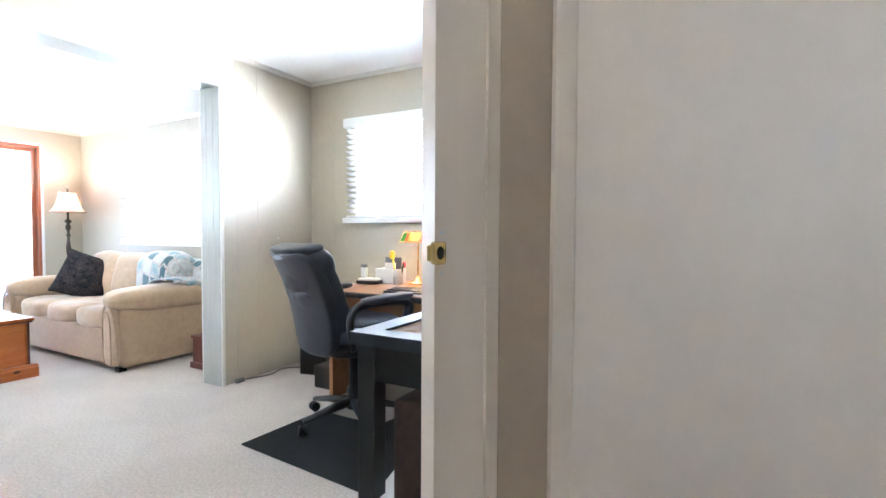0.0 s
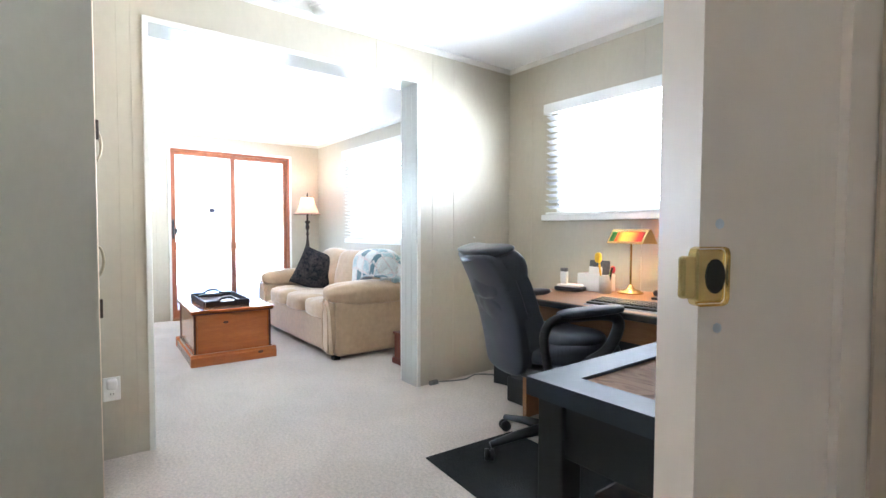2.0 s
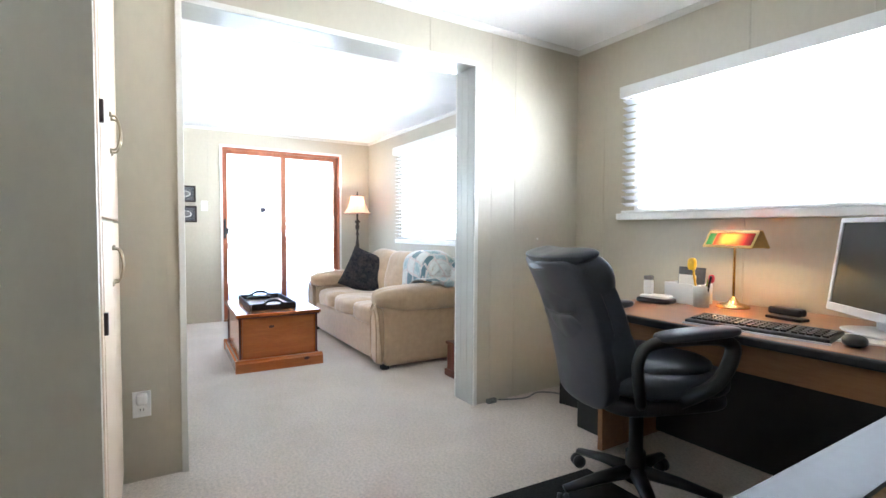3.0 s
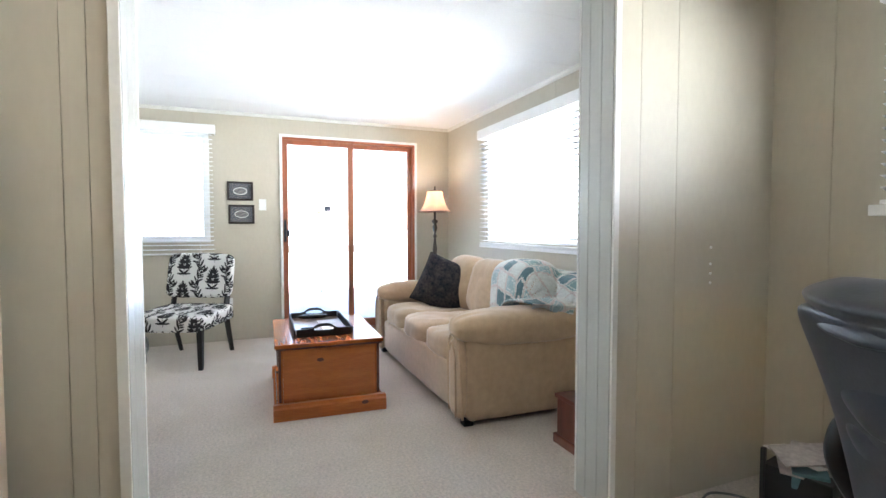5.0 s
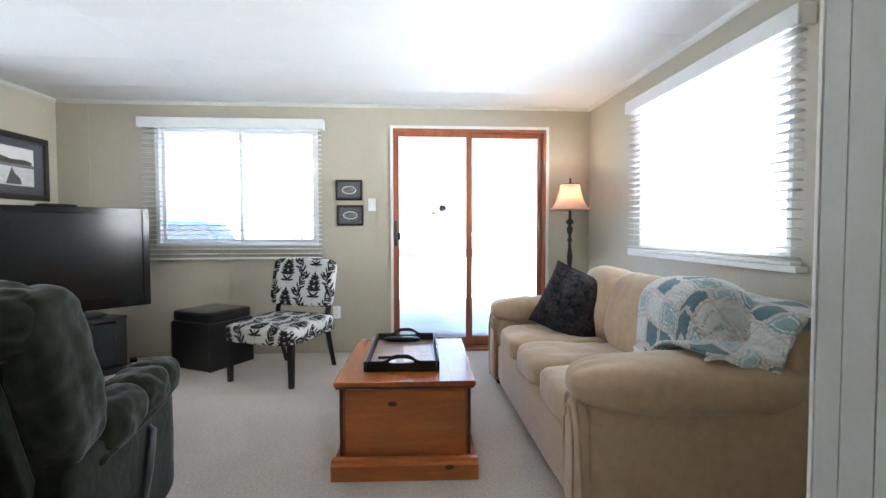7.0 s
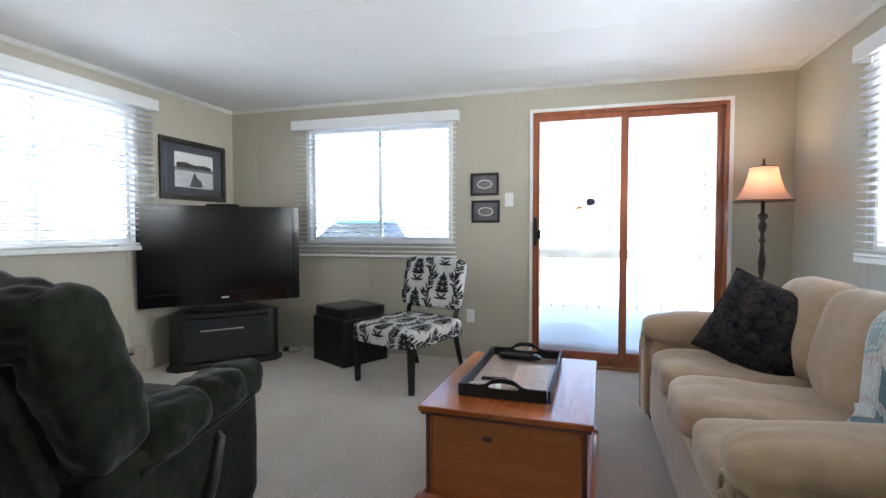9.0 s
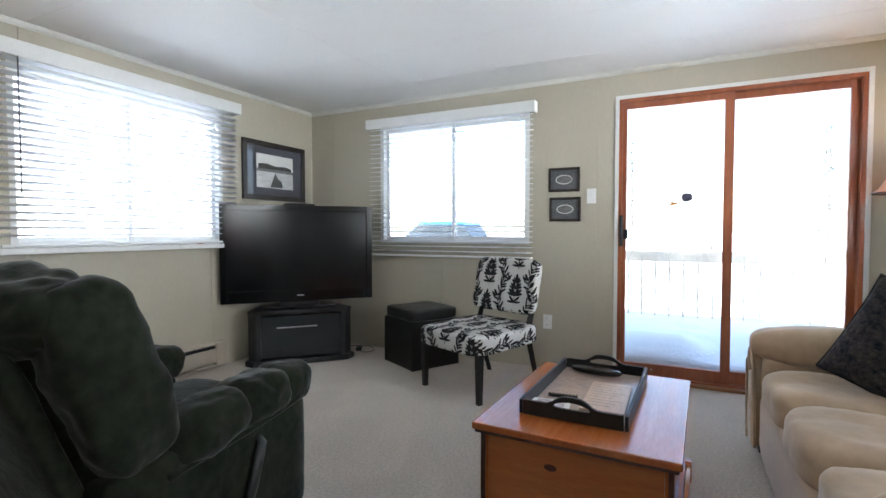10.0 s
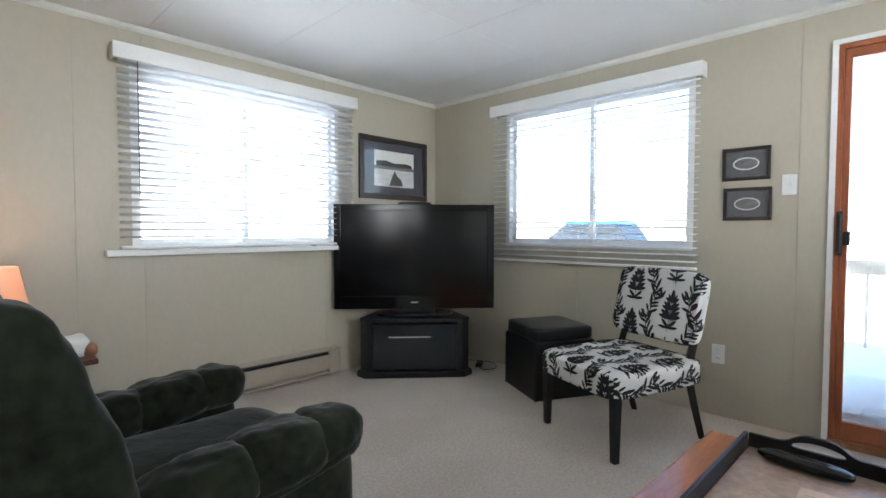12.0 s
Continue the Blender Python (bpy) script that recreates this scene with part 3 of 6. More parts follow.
def car(m):
    paint = mat("blue_car_paint", (0.03, 0.16, 0.42), 0.25, 0.3, vary=0.05, bump=0, coat=1.0)
    tint = mat("car_glass", (0.03, 0.04, 0.05), 0.08, vary=0.05, bump=0)
    c = thing("car", "blue parked car with snow on its roof", "car", m)
    body = bmesh.new()
    prof = [(-2.2, 0.35), (-2.25, 0.75), (-2.1, 0.95), (-1.4, 1.02), (1.1, 1.02), (2.0, 0.88), (2.2, 0.7), (2.2, 0.35)]
    prism(prof, -0.85, 0.85, "y", 0.06, body)
    part("body", body, paint, c)
    cab = bmesh.new()
    prism([(-1.75, 1.0), (-1.35, 1.48), (0.25, 1.5), (1.05, 1.0)], -0.74, 0.74, "y", 0.05, cab)
    part("window_band", cab, tint, c)
    part("roof", prism([(-1.4, 1.47), (-1.3, 1.54), (0.2, 1.55), (0.35, 1.47)], -0.7, 0.7, "y", 0.02), paint, c)
    part("roof_snow", soft(0.75, 0.6, 0.05, 4, 6, pose(-0.55, 0, 1.57)), SNOW, c, smooth=True)
    tyre = mat("tyre", (0.02, 0.02, 0.02), 0.8)
    for x in (-1.4, 1.4):
        for y in (-0.78, 0.78):
            w = part("wheel", lathe([(0.2, -0.1), (0.33, -0.1), (0.33, 0.1), (0.2, 0.1)], 20), tyre, c)
            w.matrix_local = pose(x, y, 0.33, 90, 0, 0)
            part("rim", lathe([(0.0, -0.09), (0.2, -0.09), (0.2, 0.09), (0.0, 0.09)], 16), SILVER, w)


car(pose(-17.5, -5.6, -0.35, 0, 0, -90) @ Matrix.Diagonal((1, 1, 1.13, 1)))


def conifer(at, h, seed):
    """A fir: tapered trunk, drooping limbs with needle clumps, snow on some."""
    rnd = random.Random(seed)
    t = thing("fir_tree", "tall snow-dusted fir tree beyond the deck", "tree", pose(*at), "fir trees outside")
    part("trunk", tube([(0, 0, 0), (0.03, 0, h * 0.5), (0, 0, h)], [0.16, 0.1, 0.01], 8), TRUNK, t)
    verts, faces, sv, sf = [], [], [], []
    levels = int(h / 0.28)
    for k in range(levels):
        z = 0.5 + (h - 0.5) * k / levels
        r = (h - z) * 0.27 + 0.1
        for i in range(9):
            a = rnd.uniform(0, 6.28)
            L = r * rnd.uniform(0.6, 1.1)
            for s in range(5):
                u = (s + 0.6) / 5
                c = Vector((math.cos(a) * L * u, math.sin(a) * L * u, z - 0.25 * L * u * u + rnd.uniform(-0.05, 0.05)))
                for q in range(2):
                    d = Vector((rnd.uniform(-1, 1), rnd.uniform(-1, 1), rnd.uniform(-0.6, 0.3))).normalized() * rnd.uniform(0.12, 0.24)
                    e = d.cross(Vector((0, 0, 1))).normalized() * 0.05
                    tv, tf = (sv, sf) if rnd.random() < 0.72 else (verts, faces)
                    b = len(tv)
                    tv += [c - d, c + e, c + d, c - e + Vector((0, 0, 0.03))]
                    tf.append((b, b + 1, b + 2, b + 3))
    for name_, v, f, ma in (("crown", verts, faces, NEEDLES), ("snow", sv, sf, SNOW)):
        me = bpy.data.meshes.new(name_)
        me.from_pydata([tuple(p) for p in v], [], f)
        me.materials.append(ma)
        ob = new(name_, me)
        ob.parent = t
        tagged(ob, kind="stuff")
    return t


# Bark and needles are lightened, with distant haze put into their colour.
TRUNK = mat("bark", (0.30, 0.24, 0.2), 0.9, vary=0.3, bump=0.4, depth=0.01)
NEEDLES = mat("fir_needles", (0.12, 0.15, 0.085), 0.8, vary=0.3)
tree = conifer((-38, 9.5, -0.35), 8.0, 1)
for x, y, s, r in ((-34, -2.6, 0.95, 40), (-48, 14.0, 1.2, 130), (-33, -5.0, 0.8, 200), (-46, 4.0, 0.9, 260), (-42, 20, 1.1, 20), (-38, -6, 1.1, 310), (-40, -1.4, 1.0, 90)):
    tree.scale = (s, s, s)
    copy_thing(tree, pose(x, y, -0.35, 0, 0, r))
tree.scale = (1, 1, 1)


# ---- living room ----
def sofa():
    t = thing("sofa", "tan microfibre three-seat sofa with rolled arms on the carpet", "sofa", pose(-4.845, 2.235, 0))
    W = 0.985
    b = bmesh.new()
    box(-W + 0.04, W - 0.04, 0.05, 0.93, 0.025, 0.30, 0.03, b, 3)
    part("base", b, SUEDE, t, smooth=True)
    part("front_rail", soft(W - 0.2, 0.045, 0.14, 8, 10, pose(0, 0.055, 0.19), wrinkle=0.004), SUEDE, t, smooth=True)
    for i, x in enumerate((-0.495, 0, 0.495)):
        part("seat_cushion", soft(0.25, 0.335, 0.095, 4.5, 16, pose(x, 0.34, 0.375, -2), wrinkle=0.012, wscale=7, seed=i * 3.1), SUEDE, t, smooth=True)
        part("back_cushion", soft(0.262, 0.15, 0.24, 3.2, 18, pose(x, 0.70, 0.645, -14), wrinkle=0.009, wscale=5, seed=7 + i * 2.3), SUEDE, t, smooth=True)
    part("back", soft(W - 0.06, 0.11, 0.37, 7, 14, pose(0, 0.87, 0.42, -5), wrinkle=0.004), SUEDE, t, smooth=True)
    for s in (-1, 1):
        a = bmesh.new()
        soft(0.10, 0.455, 0.245, 9, 12, pose(s * (W - 0.128), 0.475, 0.27), a, 0.004, 5, s)
        arm = part("arm_panel", a, SUEDE, t, smooth=True)
        roll = soft(0.148, 0.475, 0.104, 2.9, 26, pose(s * (W - 0.138), 0.455, 0.545, -1.0, s * 5), None, 0.006, 5, 2 + s)
        for v in roll.verts:
            # puckers where the cloth is gathered at the front end
            fr_ = max(0.0, 1 - (v.co.y + 0.02) / 0.22)
            if fr_:
                an = math.atan2(v.co.z - 0.545, v.co.x - s * (W - 0.138))
                k = 1 + 0.035 * min(1.0, fr_) * math.sin(an * 9 + 2 * v.co.y)
                v.co.x, v.co.z = s * (W - 0.138) + (v.co.x - s * (W - 0.138)) * k, 0.545 + (v.co.z - 0.545) * k
        part("arm_roll", roll, SUEDE, t, smooth=True)
        pts = [(s * (W - 0.02), -0.0, 0.06), (s * (W - 0.03), -0.008, 0.3), (s * (W - 0.05), -0.012, 0.45), (s * (W - 0.12), -0.014, 0.525), (s * (W - 0.19), -0.012, 0.47), (s * (W - 0.21), -0.008, 0.3), (s * (W - 0.21), -0.0, 0.06)]
        part("piping", tube(curve_pts(pts, 6), 0.008, 8), SUEDE, arm, smooth=True)
        inner = [(s * (W - 0.075), -0.018, 0.06), (s * (W - 0.072), -0.022, 0.3), (s * (W - 0.085), -0.024, 0.43), (s * (W - 0.13), -0.024, 0.475), (s * (W - 0.165), -0.02, 0.42)]
        part("piping", tube(curve_pts(inner, 6), 0.006, 8), SUEDE, arm, smooth=True)
        part("front_pad", soft(0.085, 0.03, 0.225, 4, 10, pose(s * (W - 0.115), 0.012, 0.27), wrinkle=0.003), SUEDE, arm, smooth=True)
        for y in (0.06, 0.86):
            part("foot", box(s * (W - 0.09) - 0.03, s * (W - 0.09) + 0.03, y - 0.03, y + 0.03, 0, 0.035, 0.004), BLACKPLASTIC, t)
    return t


sofa()


def coffee_chest():
    t = thing("chest_table", "orange pine blanket chest with a dark edge, used as coffee table", "coffee table", pose(-4.838, 1.614, 0, 0, 0, -2.0))
    L, Wd = 0.435, 0.324
    part("lid", box(-L, L, -Wd, Wd, 0.420, 0.4445, 0.005), PINE, t)
    part("lid_edge", box(-L + 0.008, L - 0.008, -Wd + 0.008, Wd - 0.008, 0.408, 0.420, 0.003), DARKEDGE, t)
    bx, by = L - 0.035, Wd - 0.03
    part("end_panel", box(bx - 0.018, bx, -by + 0.018, by - 0.018, 0.07, 0.407), PINEEND, t)
    part("end_panel", box(-bx, -bx + 0.018, -by + 0.018, by - 0.018, 0.07, 0.407), PINEEND, t)
    part("side_panel", box(-bx + 0.0, bx - 0.0, -by, -by + 0.016, 0.07, 0.407), PINE, t)
    part("side_panel", box(-bx + 0.0, bx - 0.0, by - 0.016, by, 0.07, 0.407), PINE, t)
    for x in (-bx, bx):
        for y in (-by, by):
            part("corner_strip", box(x - 0.006, x + 0.006, y - 0.008, y + 0.008, 0.085, 0.407, 0.002), DARKEDGE, t)
    px, py = L + 0.035, Wd + 0.01
    prof = lambda w: [(0, 0), (0.05, 0), (0.05, 0.07), (0.035, 0.078), (0.03, 0.092), (0.0, 0.092)]
    for s in (-1, 1):
        bm = prism([(s * (px - 0.055 + a), z) for a, z in prof(0)], -py, py, "y", 0.003)
        part("plinth", bm, PINEEND, t)
        bm = prism([(s * (py - 0.055 + a), z) for a, z in prof(0)], -px + 0.056, px - 0.056, "x", 0.003)
        part("plinth", bm, PINE, t)
    for i, (y, z) in enumerate(((-0.06, 0.33), (0.2, 0.06))):
        k = part("knot", lathe([(0.0, 0), (0.022, 0.0), (0.02, 0.0012), (0, 0.0018)], 16), DARKEDGE, t)
        k.matrix_local = pose(bx - 0.0005 if z > 0.1 else px - 0.0045, y, z, 90, 0, 90)
        k.scale = (1.0, 0.55, 1)
    return t


coffee_chest()


def serving_tray():
    t = thing("serving_tray", "black wooden serving tray with cut-out grips on the chest", "tray", pose(-4.882, 1.590, 0.446, 0, 0, -1.5))
    L, Wd = 0.325, 0.178
    part("tray_bottom", box(-L + 0.012, L - 0.012, -Wd + 0.012, Wd - 0.012, 0.002, 0.009), TRAYPAPER, t)
    for s in (-1, 1):
        part("long_side", box(-L, L, s * Wd - 0.006, s * Wd + 0.006, 0, 0.05, 0.003), BLACKWOOD, t)
        arch = [(Wd - 0.01 - (2 * Wd - 0.02) * k / 24, 0.05 + 0.032 * math.exp(-((k / 24 - 0.5) / 0.19) ** 4)) for k in range(25)]
        outer = [(-Wd + 0.008, 0.0), (Wd - 0.008, 0.0)] + arch
        inner = [(0.062 * math.cos(a), 0.052 + 0.0125 * math.sin(a) + 0.006 * math.cos(a * 1.0) ** 2 * -1) for a in [2 * math.pi * k / 27 for k in range(27)]]
        bm = bmesh.new()
        rings = []
        for x in (s * (L - 0.012), s * L):
            o = [bm.verts.new((x, p[0], p[1])) for p in outer]
            i_ = [bm.verts.new((x, p[0], p[1])) for p in inner]
            es = [bm.edges.new((r[k], r[(k + 1) % len(r)])) for r in (o, i_) for k in range(len(r))]
            bmesh.ops.triangle_fill(bm, use_beauty=True, edges=es)
            rings.append((o, i_))
        for q in (0, 1):
            a, b = rings[0][q], rings[1][q]
            for k in range(len(a)):
                bm.faces.new((a[k], a[(k + 1) % len(a)], b[(k + 1) % len(a)], b[k]))
        part("grip_end", bm, BLACKWOOD, t)
    return t


serving_tray()
tray_m = pose(-4.882, 1.590, 0.456, 0, 0, -1.5)
r = thing("remote_control", "black remote control with a curved grip in the tray", "remote control", tray_m @ pose(-0.24, -0.02, 0.004, 0, 0, 85))
part("shell", soft(0.11, 0.026, 0.016, 3, 10, pose(0, 0, 0.016)), GLOSSBLACK, r, smooth=True)
n_ = thing("notepad", "pale pinkish notepad with printed bars, lying in the tray", "notepad", tray_m @ pose(0.06, 0.085, 0, 0, 0, 2))
part("sheet", box(-0.17, 0.17, -0.085, 0.068, 0.0, 0.012, 0.001), PINKPAPER, n_)
for k in range(9):
    part("text_bar", box(-0.13 + k * 0.031, -0.128 + k * 0.031, -0.07, 0.055 - 0.02 * (k % 3), 0.0122, 0.0126), TEXTGREY, n_)
c_ = thing("note_card", "pale flowered card lying in the tray", "card", tray_m @ pose(0.22, -0.1, 0.0, 0, 0, 8))
part("card", box(-0.05, 0.05, -0.07, 0.07, 0, 0.004), PAPER, c_)
part("picture", box(-0.04, 0.04, -0.05, 0.05, 0.0042, 0.0048), mat("pale_pattern", (0.55, 0.5, 0.52), 0.6, vary=0.5, scale=40), c_)
p_ = thing("comb", "small black plastic comb lying beside the card in the tray", "comb", tray_m @ pose(0.135, -0.075, 0.004, 0, 0, 96))
part("spine", box(-0.055, 0.055, -0.006, 0.006, 0.0, 0.012, 0.002), GLOSSBLACK, p_)
for k in range(9):
    part("tooth", box(-0.053 + k * 0.0125, -0.048 + k * 0.0125, 0.0055, 0.026, 0.001, 0.008), GLOSSBLACK, p_)
pen = thing("pen", "blue and steel pen lying across the tray", "pen", tray_m @ pose(0.06, 0.02, 0.006, 0, 90, 20))
part("barrel", tube([(0, 0, -0.06), (0, 0, 0.05)], 0.004, 8), mat("blue_plastic", (0.05, 0.1, 0.35), 0.3), pen)
part("tip", tube([(0, 0, 0.05), (0, 0, 0.065)], [0.004, 0.001], 8), STEEL, pen)


def floor_lamp():
    t = thing("floor_lamp", "lit floor lamp with a bronze pole and pale bell shade", "floor lamp", pose(-6.40, 3.035, 0))
    part("base", lathe([(0.0, 0.0), (0.14, 0.0), (0.14, 0.015), (0.11, 0.03), (0.05, 0.045), (0.025, 0.07), (0.018, 0.1)], 28), BRONZE, t, smooth=True)
    pole = [(0.012, 0.1), (0.012, 0.5), (0.022, 0.52), (0.012, 0.55), (0.012, 0.8), (0.02, 0.83), (0.025, 0.9), (0.014, 0.98), (0.012, 1.02), (0.024, 1.04), (0.014, 1.06), (0.012, 1.085), (0.026, 1.12), (0.026, 1.15), (0.014, 1.17), (0.036, 1.2), (0.03, 1.215), (0.012, 1.225), (0.012, 1.3), (0.004, 1.31), (0.004, 1.545)]
    part("pole", lathe(pole, 20), BRONZE, t, smooth=True)
    prof = [(0.178, 1.305), (0.15, 1.33), (0.125, 1.37), (0.105, 1.42), (0.09, 1.475), (0.082, 1.53)]
    bm = lathe(prof + [(r_ - 0.003, z) for r_, z in prof[::-1]], 36)
    part("shade", bm, SHADE, t, "pale pink-beige bell shade", smooth=True)
    for r_, z in ((0.179, 1.305), (0.083, 1.53)):
        part("shade_trim", tube([(r_ * math.cos(a), r_ * math.sin(a), z) for a in [k * math.pi / 18 for k in range(37)]], 0.003, 6), BRONZE, t)
    part("finial", lathe([(0.006, 1.53), (0.012, 1.55), (0.006, 1.56), (0.01, 1.575), (0.0, 1.59)], 12), BRONZE, t, smooth=True)
    part("bulb", lathe([(0.0, 1.36), (0.02, 1.37), (0.03, 1.40), (0.026, 1.43), (0.012, 1.45)], 16), BULB, t, smooth=True)


BULB = glow("warm_bulb", (1.0, 0.6, 0.3), 12)
floor_lamp()
wl = bpy.data.lights.new("floor_lamp_light", "POINT")
wl.energy, wl.color, wl.shadow_soft_size = 1.1, (1.0, 0.77, 0.56), 0.04
new("floor_lamp_light", wl).location = (-6.40, 3.035, 1.47)


def damask(name):
    """White cloth with a printed black leaf pattern."""
    m = bpy.data.materials.new(name)
    m.use_nodes = True
    n, l = m.node_tree.nodes, m.node_tree.links
    b = n["Principled BSDF"]
    b.inputs["Base Color"].default_value = (0.78, 0.77, 0.74, 1)
    b.inputs["Roughness"].default_value = 0.8
    nt = n.new("ShaderNodeTexNoise")
    nt.inputs["Scale"].default_value = 350
    bp = n.new("ShaderNodeBump")
    bp.inputs["Strength"].default_value, bp.inputs["Distance"].default_value = 0.3, 0.001
    l.new(nt.outputs["Fac"], bp.inputs["Height"])
    l.new(bp.outputs["Normal"], b.inputs["Normal"])
    mx = n.new("ShaderNodeMix")
    mx.data_type = "RGBA"
    mx.inputs["A"].default_value, mx.inputs["B"].default_value = (0.74, 0.73, 0.70, 1), (0.80, 0.79, 0.76, 1)
    l.new(nt.outputs["Fac"], mx.inputs["Factor"])
    l.new(mx.outputs["Result"], b.inputs["Base Color"])
    return m


CLOTH = damask("white_upholstery")
INK = mat("black_print", (0.02, 0.02, 0.022), 0.8, vary=0.2, bump=0.05)


def leaf_shapes():
    """The printed pattern as leaf outlines in a unit repeat: centre, length, width, angle."""
    out = []

    def leaf(x, y, ang, L, W_):
        out.append((x + L / 2 * math.cos(radians(ang)), y + L / 2 * math.sin(radians(ang)), L, W_, ang))
    # an upright flower head: petals fanning out in three tiers from a stem
    for y, L, W_, angles in ((-0.20, 0.25, 0.068, (26, 52, 78)), (-0.02, 0.21, 0.060, (22, 48, 74)), (0.14, 0.16, 0.052, (30, 62))):
        for a in angles:
            for s in (-1, 1):
                leaf(s * 0.016, y, 90 - s * a, L * (1.0 - 0.002 * a), W_)
    leaf(0.0, 0.13, 90, 0.22, 0.075)
    leaf(0.0, -0.42, 90, 0.55, 0.014)
    for s in (-1, 1):
        leaf(0.0, -0.38, 90 - s * 50, 0.20, 0.056)
        leaf(0.0, -0.40, 90 - s * 84, 0.20, 0.050)
    # leafy sprays winding between the flowers
    for k in range(9):
        u = k / 8
        x, y = 0.5 + 0.075 * math.sin(u * 6.28), -0.5 + u * 0.93
        t_ = 90 - 32 * math.cos(u * 6.28)
        leaf(x, y, t_, 0.13, 0.014)
        s = 1 if k % 2 else -1
        leaf(x, y + 0.02, t_ - s * 42, 0.215, 0.052)
        leaf(x, y + 0.05, t_ + s * 46, 0.16, 0.044)
    # small sprigs beside each flower's head
    for s in (-1, 1):
        for a, L in ((90, 0.12), (90 + 48, 0.10), (90 - 48, 0.10)):
            leaf(s * 0.27, 0.22, a - s * 20, L * 1.3, 0.046)
    return out


def printed(name, parent, u_half, v_half, rep, surface, lift=0.0012, shift=(0.0, 0.0)):
    """Lays the leaf pattern over a surface(u, v) -> point, normal."""
    bm = bmesh.new()
    nu, nv = int(u_half * 2 / rep) + 2, int(v_half * 2 / rep) + 2
    for i in range(-nu, nu + 1):
        for j in range(-nv, nv + 1):
            ox, oy = i * rep + shift[0], j * rep * 1.0 + (rep * 0.5 if i % 2 else 0) + shift[1]
            for cx, cy, L, W_, ang in leaf_shapes():
                cx, cy, L_, w_ = ox + cx * rep, oy + cy * rep, L * rep * 1.38, W_ * rep * 1.28
                c, s = math.cos(radians(ang)), math.sin(radians(ang))
                pts = []
                for k in range(10):
                    a = 2 * math.pi * k / 10
                    lx, ly = L_ / 2 * math.cos(a), w_ / 2 * math.sin(a) * abs(math.sin(a)) ** 0.4 * (1 - 0.3 * math.cos(a)) + 0.12 * w_ * math.sin(a * 2)
                    pts.append((cx + lx * c - ly * s, cy + lx * s + ly * c))
                if all(abs(p[0]) > u_half or abs(p[1]) > v_half for p in pts):
                    continue
                pts = [(max(-u_half, min(u_half, p[0])), max(-v_half, min(v_half, p[1]))) for p in pts]
                vs = []
                for p in pts:
                    co, no = surface(*p)
                    vs.append(bm.verts.new(co + no * lift))
                co, no = surface(max(-u_half, min(u_half, cx)), max(-v_half, min(v_half, cy)))
                mid = bm.verts.new(co + no * lift)
                for k in range(10):
                    bm.faces.new((mid, vs[k], vs[(k + 1) % 10]))
    return tagged(part(name, bm, INK, parent), "black printed leaf and flower pattern", kind="stuff")


def superq(p, sx, sy, sz, power):
    """The point of the stuffed block in the direction p, and its normal."""
    q = Vector((p[0] / sx, p[1] / sy, p[2] / sz))
    k = (abs(q.x) ** power + abs(q.y) ** power + abs(q.z) ** power) ** (1 / power)
    d = q / k
    co = Vector((d.x * sx, d.y * sy, d.z * sz))
    no = Vector([math.copysign(abs(v) ** (power - 1), v) / s for v, s in zip(d, (sx, sy, sz))]).normalized()
    return co, no


def slipper_chair():
    t = thing("slipper_chair", "armless chair in black and white leaf print with black legs", "chair", pose(-6.065, 0.635, 0, 0, 0, 67.8))
    sx, sy, sz, pw = 0.305, 0.315, 0.068, 8.0
    ms = pose(0, -0.01, 0.375, 1.5)
    seat = part("seat", soft(sx, sy, sz, pw, 20, ms, wrinkle=0.002), CLOTH, t, smooth=True)

    def seat_surf(u, v):
        # unrolled: the top, then down over the front (v<-) and the sides
        x, y, z = u, v, sz
        if u > sx * 0.93:
            x, z = sx, sz - (u - sx * 0.93)
        if u < -sx * 0.93:
            x, z = -sx, sz - (-u - sx * 0.93)
        if v < -sy * 0.93:
            y, z = -sy, min(z, sz - (-v - sy * 0.93))
        z = max(z, -sz * 0.9)
        co, no = superq((x, y, z), sx, sy, sz, pw)
        return ms @ co, (ms.to_3x3() @ no).normalized()

    printed("print", seat, sx + 0.10, sy + 0.10, 0.25, seat_surf, 0.0045)
    bx, by, bz, bp = 0.285, 0.045, 0.195, 8.0
    mb = pose(0, 0.285, 0.70, -13)
    back = part("backrest", soft(bx, by, bz, bp, 20, mb, wrinkle=0.002), CLOTH, t, smooth=True)

    def back_surf(u, v):
        x, y, z = u, -by, v
        if abs(u) > bx * 0.95:
            x, y = math.copysign(bx, u), -by + (abs(u) - bx * 0.95)
        if abs(v) > bz * 0.95:
            z, y = math.copysign(bz, v), -by + (abs(v) - bz * 0.95)
        co, no = superq((x, y, z), bx, by, bz, bp)
        return mb @ co, (mb.to_3x3() @ no).normalized()

    printed("print", back, bx + 0.05, bz + 0.04, 0.265, back_surf, 0.0045, (0.1325, -0.02))
    for s in (-1, 1):
        front = bmesh.new()
        box(-0.022, 0.022, -0.022, 0.022, 0, 0.32, 0.003, front)
        for v in front.verts:
            k = 0.72 + 0.28 * min(1, v.co.z / 0.3)
            v.co.x, v.co.y = v.co.x * k, v.co.y * k
        part("leg", front, BLACKWOOD, t).location = (s * 0.268, -0.275, 0)
        rear = tube([(s * 0.235, 0.36, 0.0), (s * 0.238, 0.30, 0.17), (s * 0.24, 0.25, 0.33), (s * 0.24, 0.255, 0.45), (s * 0.24, 0.29, 0.56), (s * 0.24, 0.31, 0.66)], [0.021, 0.024, 0.026, 0.026, 0.024, 0.022], 4)
        part("leg", rear, BLACKWOOD, t)
    return t


